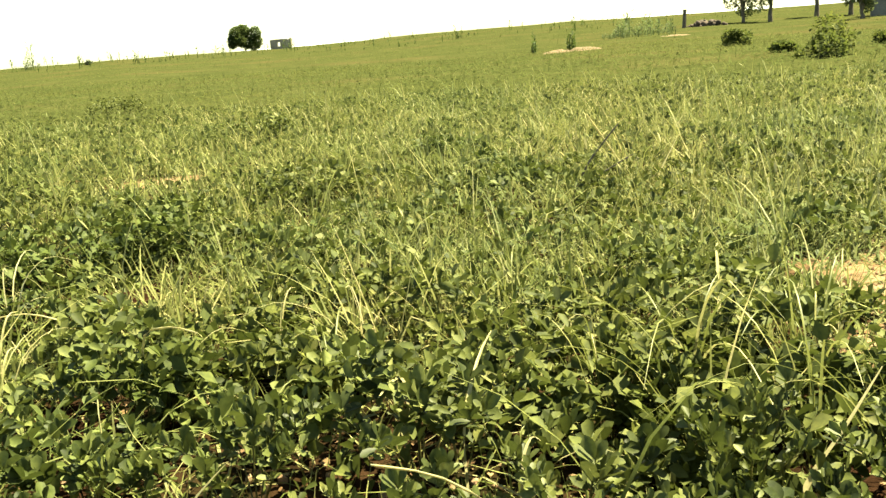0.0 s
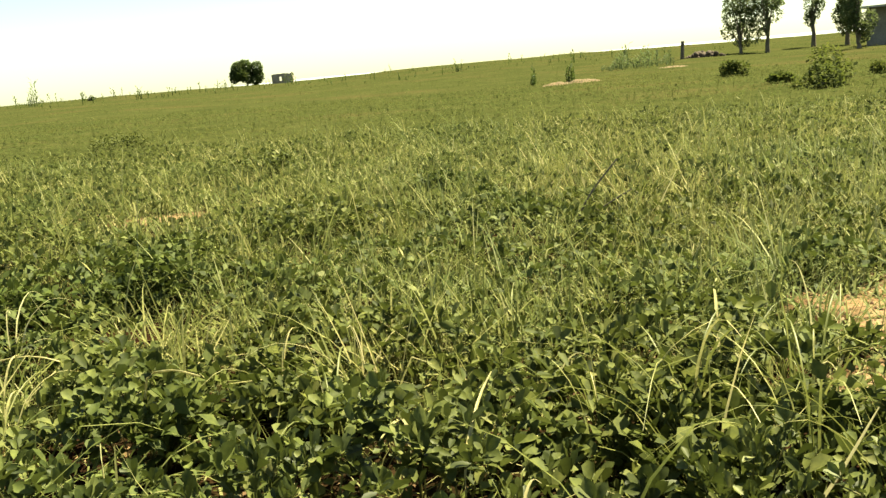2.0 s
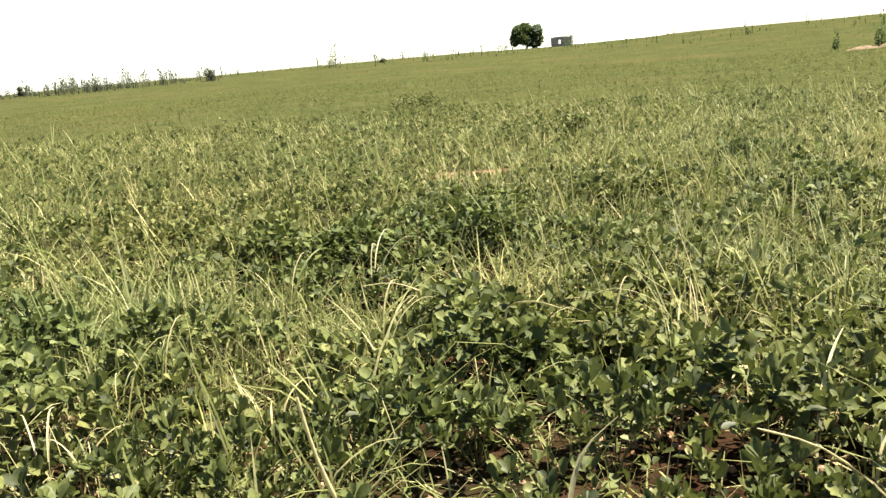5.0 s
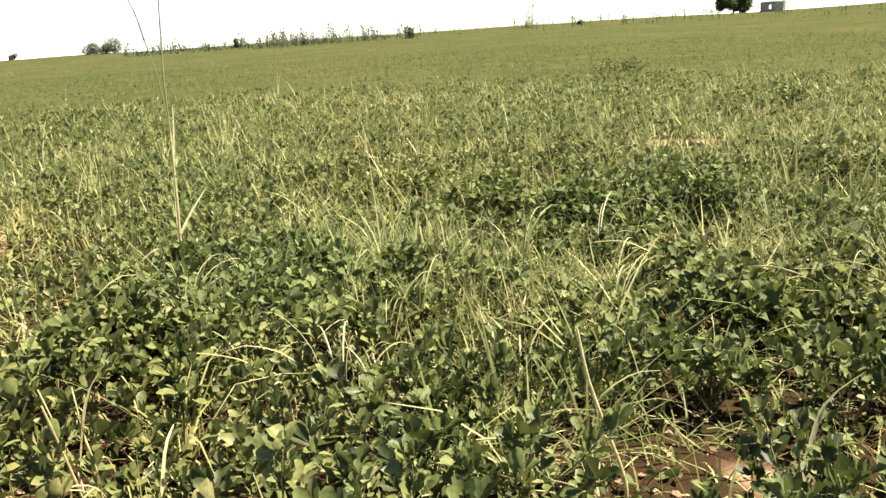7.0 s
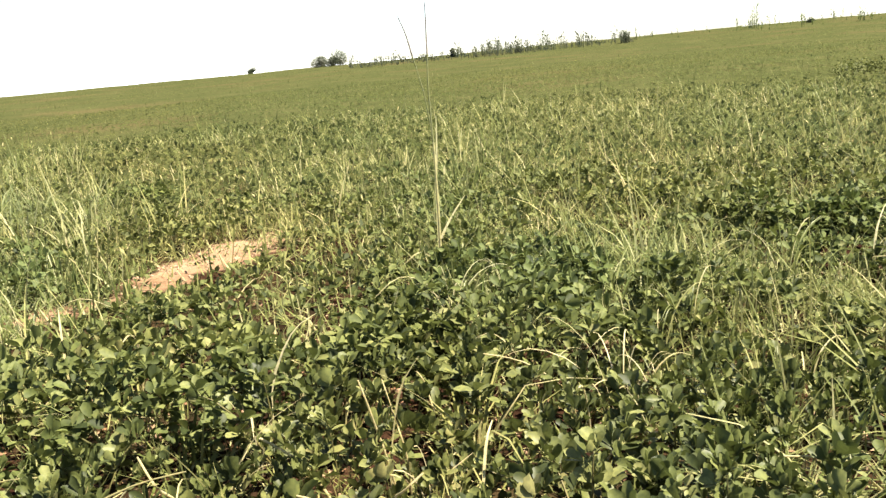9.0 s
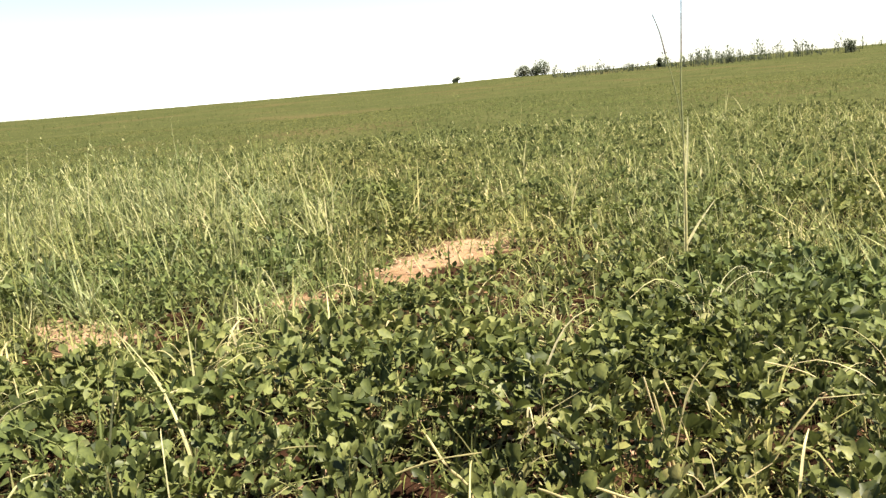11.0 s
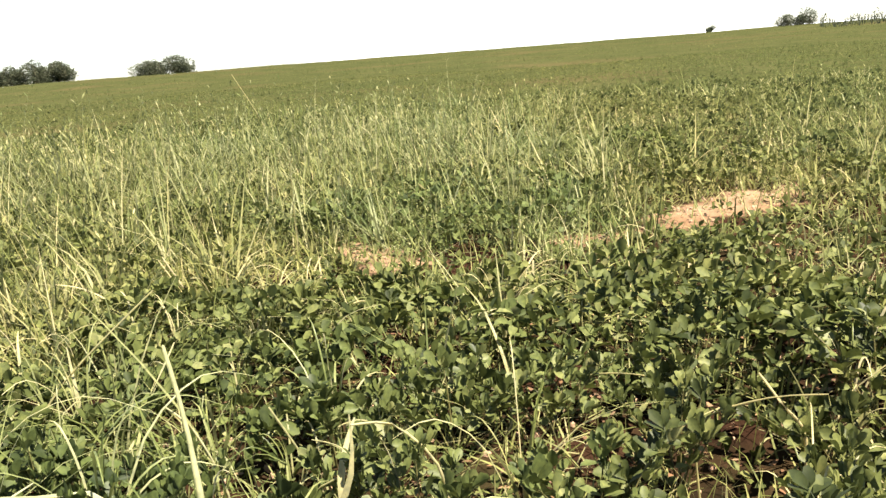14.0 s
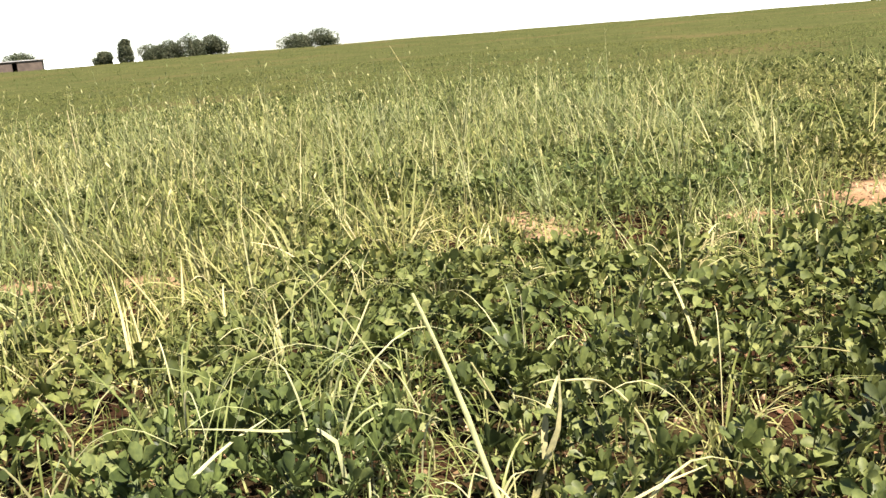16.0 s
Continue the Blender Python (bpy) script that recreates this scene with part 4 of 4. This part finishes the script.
for i, (az, r, ht, sp) in enumerate([(38.15, 140, 2.3, 5.4), (37.4, 141, 1.8, 4.5), (36.8, 140, 2.9, 5.0), (19.3, 100, 1.7, 1.9), (42.5, 135, 1.0, 2.4), (8.6, 115, 0.7, 1.2), (30.0, 104, 1.3, 1.0), (25.9, 104, 1.0, 1.0)]):
    x, y = place(az, r)
    bush("crest_bush", x, y, ht, sp, "dark green bush on the crest against the sky", 90 + i, 2600 if sp > 2 else 900, 0.15 if ht > 1 else 0.11, M_FARTREE)
for i, (az, r, ht, sp) in enumerate([(74.83, 285, 6.2, 11.5), (76.53, 285, 4.8, 11.0), (81.53, 280, 6.6, 9.5), (82.73, 280, 7.4, 9.5), (84.03, 282, 6.2, 9.0), (85.13, 282, 5.4, 8.0), (86.53, 280, 7.0, 5.6), (87.83, 280, 4.0, 6.0), (92.33, 232, 4.6, 9.0), (94.83, 232, 5.0, 9.0)]):
    x, y = place(az, r)
    tree("field_tree", x, y, ht, sp, "dark broad-crowned tree in a distant clump", 120 + i, 7500, 0.42, 0.05, M_FARTREE, lobe_n=12, flat=0.85, low=0.0, high=0.62, domes=[(0, 0, 1.6, 2.3, 0.9), (0.4, 0, 3.4, 2.1, 1.0), (-0.3, 0, 5.0, 1.8, 1.0), (0.2, 0.4, 6.0, 1.3, 0.8)] if i == 6 else None)["group"] = "distant tree clumps"


def far_house():
    x, y = place(91.2, 215)
    h = thing("far_house", x, y, gz(x, y), "low brown house with a dark flat roof, far off", "house", heading=88)
    part("front_wall", wall_mesh("front_wall", 12, 2.3, 0.3, [(2.0, 3.0, 0.8, 1.8), (6.0, 7.0, 0, 2.0)], M_BROWN), h, at=pose(-12, 0, 0))
    part("back_wall", wall_mesh("back_wall", 12, 2.3, 0.3, [], M_BROWN), h, at=pose(-12, 5.0, 0))
    part("end_wall", wall_mesh("end_wall", 4.7, 2.3, 0.3, [], M_BROWN), h, at=pose(-0.15, 0.15, 0, 0, 0, 90))
    part("end_wall", wall_mesh("end_wall", 4.7, 2.3, 0.3, [], M_BROWN), h, at=pose(-11.85, 0.15, 0, 0, 0, 90))
    bm = bmesh.new()
    box(bm, -6, 2.5, 2.42, 12.8, 5.8, 0.2)
    part("roof", bm_mesh("roof", bm, M_TIN), h)


far_house()


def far_hills():
    n = 300
    a = np.radians(np.linspace(-60, 300, n))
    deg = np.degrees(a)
    hgt = 3 + 8.0 * np.exp(-((deg - 47) / 7.0) ** 2) + 7.0 * np.exp(-((deg - 90) / 8.0) ** 2) + 4.0 * np.exp(-((deg - 62) / 6.0) ** 2) + 2.5 * vnoise(deg, deg * 0, 5.0, 61)
    R = 1700.0
    rows = [np.stack([-(R + o) * np.sin(a), (R + o) * np.cos(a), zz], -1) for o, zz in ((-120, np.full(n, -16.0)), (0, hgt), (200, hgt * 0.8), (400, np.full(n, -16.0)))]
    v = np.concatenate(rows)
    f = np.array([(k * n + i, k * n + i + 1, (k + 1) * n + i + 1, (k + 1) * n + i) for k in range(3) for i in range(n - 1)])
    tagged(new("backdrop", quad_mesh("backdrop", v, f, M_HILL, True)), "pale hazy hills on the horizon", "hills", kind="structure")


far_hills()

# ---- single grasses, straws and litter ----
def bend(points, n=9):
    """A smooth line through a few points."""
    pts = [Vector(p) for p in points]
    out = []
    for i in range(n + 1):
        u = i / n * (len(pts) - 1)
        k = min(int(u), len(pts) - 2)
        t = u - k
        p0, p1, p2, p3 = pts[max(k - 1, 0)], pts[k], pts[k + 1], pts[min(k + 2, len(pts) - 1)]
        out.append(0.5 * (2 * p1 + (p2 - p0) * t + (2 * p0 - 5 * p1 + 4 * p2 - p3) * t * t + (3 * p1 - p0 - 3 * p2 + p3) * t * t * t))
    return out


def ribbon_mesh(name, points, width, mat, taper=0.8, across=None):
    """A grass blade with a slight keel along a line of points."""
    pts = bend(points)
    n = len(pts) - 1
    verts, faces = [], []
    for i, p in enumerate(pts):
        d = (pts[min(i + 1, n)] - pts[max(i - 1, 0)]).normalized()
        side = (Vector(across) - d * d.dot(Vector(across))).normalized() if across else d.cross(Vector((0.35, 0.2, 1))).normalized()
        up = side.cross(d)
        w = width * 0.5 * max(0.06, (1 - (i / n) ** 2 * taper)) * min(1, 0.55 + i * 0.3)
        verts += [p - side * w + up * w * 0.5, p, p + side * w + up * w * 0.5]
    for i in range(n):
        for k in (0, 1):
            faces.append((3 * i + k, 3 * i + k + 1, 3 * i + k + 4, 3 * i + k + 3))
    return quad_mesh(name, np.array([tuple(v) for v in verts]), np.array(faces), mat, True)


def culm_mesh(name, points, r0, r1, mat, n=10):
    pts = bend(points, n)
    rad = [r0 + (r1 - r0) * i / n + (0.0006 if i % 3 == 0 else 0) for i in range(n + 1)]
    return quad_mesh(name, *tube_arrays(pts, rad, 6), mat, True)


def local(points, root):
    return [Vector(p) - root.matrix_basis.translation for p in points]


def on_stalk(z, left=0.0):
    """A point of the leaning stalk at height z, or that far to the left of it as seen from the path."""
    return -2.905 - 0.105 * (z - 0.2) - 0.74 * left, 3.04 + 0.235 * (z - 0.2) - 0.67 * left, z


def tall_stalk():
    s = thing("tall_grass_stalk", -2.905, 3.04, gz(-2.905, 3.04), "tall thin grass stalk with dry blades standing above the crop", "grass")
    part("culm", culm_mesh("culm", local([on_stalk(0.02), on_stalk(0.4, -0.004), on_stalk(0.76)], s), 0.0075, 0.005, M_STRAW), s, "pale lower stem")
    part("culm", culm_mesh("culm", local([on_stalk(0.75), on_stalk(1.0, 0.008), on_stalk(1.2, 0.004)], s), 0.0048, 0.0036, M_STALK), s)
    part("seed_spike", culm_mesh("seed_spike", local([on_stalk(1.19, 0.004), on_stalk(1.33, 0.002), on_stalk(1.45)], s), 0.0042, 0.002, M_DARKWOOD), s, "thin dark seed spike")
    part("culm", culm_mesh("culm", local([on_stalk(0.74), on_stalk(0.98, 0.03), on_stalk(1.2, 0.085)], s), 0.0032, 0.0022, M_STALK), s)
    part("seed_spike", culm_mesh("seed_spike", local([on_stalk(1.19, 0.083), on_stalk(1.3, 0.11), on_stalk(1.39, 0.145)], s), 0.0042, 0.0018, M_DARKWOOD), s, "thin dark seed spike")
    for pts, w in (([on_stalk(0.26), on_stalk(0.36, -0.06), on_stalk(0.47, -0.145)], 0.013), ([on_stalk(0.55), on_stalk(0.72, -0.015), on_stalk(0.88, -0.022)], 0.012),
                   ([on_stalk(0.15), on_stalk(0.22, 0.10), on_stalk(0.17, 0.19)], 0.010), ([on_stalk(0.05), on_stalk(0.3, 0.004), on_stalk(0.6, 0.002)], 0.013)):
        part("blade", ribbon_mesh("blade", local(pts, s), w, M_STRAW, across=(0.74, 0.67, 0.1)), s, "bleached dry blade")


tall_stalk()


def straw(points, r0, name="straw", label="long pale dry grass straw leaning over the crop", flat=False):
    base = points[0]
    pts = [(base[0], base[1], gz(base[0], base[1]) - 0.02)] + list(points)
    ob = new(name, ribbon_mesh(name, local_to(pts, base), r0 * 3.4, M_STRAW) if flat else culm_mesh(name, local_to(pts, base), r0, r0 * 0.55, M_STRAW))
    ob.matrix_basis = pose(base[0], base[1], 0)
    return tagged(ob, label, "straw", "dry straws in the crop")


def local_to(points, base):
    return [(p[0] - base[0], p[1] - base[1], p[2]) for p in points]


straw([(-1.55, -0.92, 0.45), (-1.86, -0.86, 0.60), (-2.09, -0.815, 0.66), (-2.27, -0.79, 0.715)], 0.0052, label="thick pale dry stalk leaning towards the path")
for pts, w, flat in [
    ([(-2.55, -0.45, 0.12), (-2.52, -0.40, 0.28), (-2.52, -0.39, 0.41)], 0.006, True), ([(-2.83, -0.35, 0.12), (-2.87, -0.44, 0.33)], 0.0045, False),
    ([(-4.67, -0.09, 0.10), (-4.71, -0.21, 0.37)], 0.005, False), ([(-3.10, -0.91, 0.19), (-3.11, -1.0, 0.23), (-3.12, -1.10, 0.23)], 0.005, True),
    ([(-3.36, 0.47, 0.17), (-3.35, 0.48, 0.25), (-3.27, 0.59, 0.28)], 0.004, True), ([(-3.42, 0.45, 0.17), (-3.39, 0.5, 0.24), (-3.31, 0.63, 0.25)], 0.004, True),
    ([(2.37, 5.36, 0.05), (2.14, 5.45, 0.46)], 0.009, False), ([(2.33, 3.89, 0.05), (2.19, 3.97, 0.49)], 0.004, False), ([(2.45, 5.09, 0.05), (2.57, 5.03, 0.32)], 0.005, True),
    ([(-0.63, 1.35, 0.10), (-0.70, 1.34, 0.32), (-0.73, 1.34, 0.47)], 0.006, False), ([(-0.70, 1.36, 0.25), (-0.62, 1.4, 0.33), (-0.55, 1.42, 0.34)], 0.003, True),
    ([(-0.23, 1.46, 0.10), (-0.19, 1.46, 0.26), (-0.11, 1.45, 0.35)], 0.0045, True), ([(-1.36, 1.17, 0.13), (-1.32, 1.19, 0.22), (-1.26, 1.22, 0.26)], 0.0045, True),
    ([(-1.87, 1.00, 0.14), (-1.84, 1.03, 0.34), (-1.79, 1.07, 0.44)], 0.0035, True), ([(-1.89, 1.03, 0.14), (-1.91, 1.01, 0.27), (-1.93, 0.99, 0.39)], 0.003, False),
    ([(-1.91, 0.81, 0.14), (-1.96, 0.77, 0.26), (-2.02, 0.71, 0.34)], 0.005, False), ([(-1.71, 0.93, 0.14), (-1.61, 0.99, 0.24)], 0.004, True),
    ([(-1.83, 0.96, 0.14), (-1.87, 0.93, 0.38)], 0.004, False), ([(-1.35, 1.22, 0.13), (-1.30, 1.24, 0.22), (-1.23, 1.26, 0.23)], 0.004, True),
    ([(1.00, 1.44, 0.09), (1.05, 1.40, 0.22), (1.10, 1.36, 0.36)], 0.0045, True), ([(-1.57, 3.53, 0.06), (-1.45, 3.56, 0.26)], 0.005, True),
    ([(-10.1, 2.40, 0.2), (-10.15, 2.26, 0.62), (-10.25, 2.05, 1.08)], 0.006, False), ([(-8.95, -1.23, 0.2), (-8.95, -1.25, 0.54), (-8.95, -1.26, 0.79)], 0.006, False),
    ([(-3.65, -0.85, 0.18), (-3.63, -0.74, 0.31), (-3.58, -0.51, 0.50)], 0.004, False), ([(-3.05, -1.44, 0.16), (-3.05, -1.37, 0.27), (-3.05, -1.43, 0.41)], 0.004, False),
    ([(-1.79, 0.56, 0.24), (-1.81, 0.50, 0.30), (-1.90, 0.51, 0.30)], 0.0042, False), ([(-1.69, 0.65, 0.24), (-1.72, 0.57, 0.30), (-1.79, 0.56, 0.31)], 0.0042, False),
    ([(-1.67, 0.72, 0.22), (-1.62, 0.71, 0.28), (-1.59, 0.74, 0.31)], 0.004, False), ([(-2.15, 0.57, 0.20), (-2.17, 0.52, 0.28), (-2.27, 0.56, 0.32)], 0.0045, False),
    ([(-1.81, 1.00, 0.18), (-1.84, 1.01, 0.28), (-1.95, 1.12, 0.34)], 0.0028, False), ([(-4.27, -1.04, 0.16), (-4.49, -1.13, 0.30), (-4.87, -1.25, 0.42)], 0.004, False),
    ([(-4.51, -0.15, 0.14), (-4.61, -0.18, 0.24), (-4.70, -0.23, 0.36)], 0.0045, False), ([(-2.68, -0.85, 0.30), (-2.74, -0.97, 0.33), (-2.86, -1.13, 0.33)], 0.0045, True),
    ([(-3.63, -0.76, 0.20), (-3.65, -0.76, 0.28), (-3.67, -0.76, 0.36)], 0.0045, True), ([(-2.61, -0.39, 0.20), (-2.63, -0.36, 0.28), (-2.65, -0.32, 0.34)], 0.006, True),
    ([(-3.31, 0.43, 0.20), (-3.24, 0.45, 0.28), (-3.20, 0.53, 0.29)], 0.004, True),
]:
    straw(pts, w, "straw", "long pale dry grass straw leaning over the crop" if not flat else "curved bleached grass blade in the crop", flat)


for tip in ((2.06, 4.76, 0.46), (2.13, 4.73, 0.28)):
    base = (1.78, 4.89)
    ob = new("dry_stalk", culm_mesh("dry_stalk", [(0, 0, gz(*base) - 0.02), (0.4 * (tip[0] - base[0]), 0.4 * (tip[1] - base[1]), 0.5 * tip[2]), (tip[0] - base[0], tip[1] - base[1], tip[2])], 0.007, 0.004, M_DARKWOOD))
    ob.matrix_basis = pose(*base, 0)
    tagged(ob, "dark thin dry stalk leaning out of the grass", "stalk", "dark stalks in the grass")

sq = random.Random(41)
for i in range(64):
    far_side = i % 8 > 2
    d, az = sq.uniform(1.6, 4.0), sq.uniform(52, 112) if far_side else sq.uniform(-42, 52)
    x, y = -0.5 - d * math.sin(radians(az)), -0.6 + d * math.cos(radians(az))
    top = gz(x, y) + float(canopy(x, y)) * 0.8
    a, run, rise = sq.uniform(0, 6.28), sq.uniform(0.10, 0.30), sq.uniform(0.03, 0.20)
    dx, dy = math.cos(a) * run, math.sin(a) * run
    straw([(x, y, top * 0.9 + 0.01), (x + dx * 0.5, y + dy * 0.5, top + rise * 0.75), (x + dx, y + dy, top + rise * sq.uniform(0.7, 1.1))], sq.uniform(0.0022, 0.0042), "straw",
          "thin pale dry grass straw leaning over the crop" if i % 3 else "curved bleached grass blade in the crop", i % 3 == 0)


def grass_tuft(x, y, blades, height, dry, seed):
    r = random.Random(seed)
    t = thing("grass_tuft", x, y, gz(x, y), "tuft of green grass among the crop" if not dry else "half-dry pale grass tuft among the crop", "grass", "grass tufts near the path")
    for i in range(blades):
        a, h, lean = r.uniform(0, 6.28), height * r.uniform(0.6, 1.15), r.uniform(0.15, 1.0)
        c, s = math.cos(a), math.sin(a)
        pts = [(c * 0.012, s * 0.012, -0.01), (c * h * lean * 0.35, s * h * lean * 0.35, h * 0.55), (c * h * lean * 0.8, s * h * lean * 0.8, h * (0.90 - 0.16 * lean)), (c * h * lean * 1.2, s * h * lean * 1.2, h * (1.0 - 0.42 * lean))]
        mat = M_STRAW if r.random() < dry else M_GRASS_ONE
        part("blade", ribbon_mesh("blade", pts, r.uniform(0.004, 0.0078), mat), t)


q = random.Random(77)
TUFTS = 0
while TUFTS < 60:
    d, az = q.uniform(1.5, 4.2), q.uniform(-44, 100) if TUFTS % 4 else q.uniform(72, 114)
    x, y = -0.5 - d * math.sin(radians(az)), -0.6 + d * math.cos(radians(az))
    if d < 2.4 and az < 48 and (az < -12 or q.random() < 0.6):
        continue
    if float(bareness(x, y)) > 0.5 or q.random() > 0.35 + float(grassiness(x, y)):
        continue
    grass_tuft(x, y, q.randint(5, 9), q.uniform(0.20, 0.40), q.choice((0.1, 0.3, 0.7)), 300 + TUFTS)
    TUFTS += 1


for i, (x, y) in enumerate([(0.95, 1.75), (1.15, 1.62), (1.32, 1.88), (1.05, 2.05), (1.42, 2.12), (0.78, 1.95), (1.22, 1.42), (1.5, 1.72), (1.7, 2.4)]):
    grass_tuft(x, y, 9, 0.40 + 0.03 * (i % 4), 0.05, 400 + i)


def seed_grass(name, count, az0, az1, r0, r1, label, seed, tall=0.72, mat=None):
    """Thin flowering stems that rise over the grass."""
    g = np.random.default_rng(seed)
    r, a = np.sqrt(g.uniform(r0 * r0, r1 * r1, count)), np.radians(g.uniform(az0, az1, count))
    x, y = -0.5 - r * np.sin(a), -0.6 + r * np.cos(a)
    keep = g.uniform(0, 1, count) < grassiness(x, y)
    x, y = x[keep], y[keep]
    n = len(x)
    h = g.uniform(0.35, tall, n)
    az, lean, curl = g.uniform(0, 6.28, n), g.uniform(0, 0.6, n), g.uniform(0, 0.7, n)
    z = ground_z(x, y)
    arrays = [blade_arrays(x, y, z, az, lean, curl, h, np.full(n, 0.0065), 4, 0.0)]
    for t in (0.78, 0.86, 0.94):
        b = lean + curl * 0.5 * t
        arrays.append(leaf_arrays(x + np.cos(az) * np.sin(b) * h * t, y + np.sin(az) * np.sin(b) * h * t, z + np.cos(b) * h * t, g.uniform(0, 6.28, n), g.uniform(0.6, 1.3, n), g.normal(0, 0.5, n), g.uniform(0.03, 0.06, n), np.full(n, 0.011), simple=True))
    tagged(new(name, quad_mesh(name, *joined(arrays), mat or M_GRASS)), label, "grass", kind="stuff")


seed_grass("flowering_grass", 1900, 54, 108, 4.0, 12.0, "pale flowering grass standing above the crop", 91)
seed_grass("flowering_grass", 700, 62, 104, 5.0, 9.5, "tall pale bent grass stems standing above the weedy strip", 93, 1.0, M_GRASS_PALE)
seed_grass("flowering_grass", 900, -50, 56, 3.2, 10.0, "thin flowering grass standing above the crop", 92)


def litter():
    x, y = scatter(1.2, 4.5, 200)
    n = len(x)
    L = rng.uniform(0.012, 0.045, n)
    v, f = leaf_arrays(x, y, ground_z(x, y) + 0.006, rng.uniform(0, 6.28, n), rng.normal(0, 0.2, n), rng.normal(0, 0.4, n), L, L * rng.uniform(0.15, 0.6, n), simple=True)
    tagged(new("leaf_litter", quad_mesh("leaf_litter", v, f, M_LITTER)), "dry brown leaf litter on the sandy soil", "litter", kind="stuff")
    x, y = scatter(2.0, 8.5, 260)
    keep = (bareness(x, y) > 0.12) & (rng.uniform(0, 1, len(x)) < 0.35 + 0.9 * (vnoise(x, y, 0.22, 71) > 0.5) + 0.5 * (np.hypot(x + 5.1, y - 1.0) < 0.7))
    x, y = x[keep], y[keep]
    n = len(x)
    v, f = blade_arrays(x, y, ground_z(x, y) + 0.004, rng.uniform(0, 6.28, n), rng.uniform(0.5, 1.5, n), rng.uniform(-0.3, 0.7, n), rng.uniform(0.06, 0.2, n), rng.uniform(0.003, 0.008, n), 3)
    tagged(new("fallen_straw", quad_mesh("fallen_straw", v, f, M_GRASS_PALE)), "pale fallen straw and creeping grass over the bare soil", "straw", kind="stuff")
    sx, sy = np.repeat(x[::9], 8), np.repeat(y[::9], 8)
    n = len(sx)
    L = rng.uniform(0.025, 0.05, n)
    v, f = leaf_arrays(sx + rng.normal(0, 0.03, n), sy + rng.normal(0, 0.03, n), ground_z(sx, sy) + rng.uniform(0.01, 0.06, n), rng.uniform(0, 6.28, n), rng.normal(0.3, 0.4, n), rng.normal(0, 0.5, n), L, L * 0.55, simple=True)
    tagged(new("creeping_sprigs", quad_mesh("creeping_sprigs", v, f, M_LEAF)), "small green sprigs creeping over the bare soil", "weeds", kind="stuff")
    x, y = scatter(1.2, 6.5, 150)
    keep = (bareness(x, y) > 0.05) | (rng.uniform(0, 1, len(x)) < 0.35 * (np.hypot(x + 0.5, y + 0.6) < 3))
    bm = bmesh.new()
    for px, py in list(zip(x[keep], y[keep]))[:900]:
        s = q.uniform(0.004, 0.016)
        m = Matrix.Translation((px, py, gz(px, py) + s * 0.2)) @ Euler((q.uniform(0, 3), q.uniform(0, 3), 0)).to_matrix().to_4x4() @ Matrix.Diagonal((s * q.uniform(0.8, 1.5), s, s * 0.7, 1))
        bmesh.ops.create_icosphere(bm, subdivisions=1, radius=1.0, matrix=m)
    tagged(new("soil_clods", bm_mesh("soil_clods", bm, M_CLOD)), "small crumbs of dry sandy soil", "soil", kind="stuff")


litter()
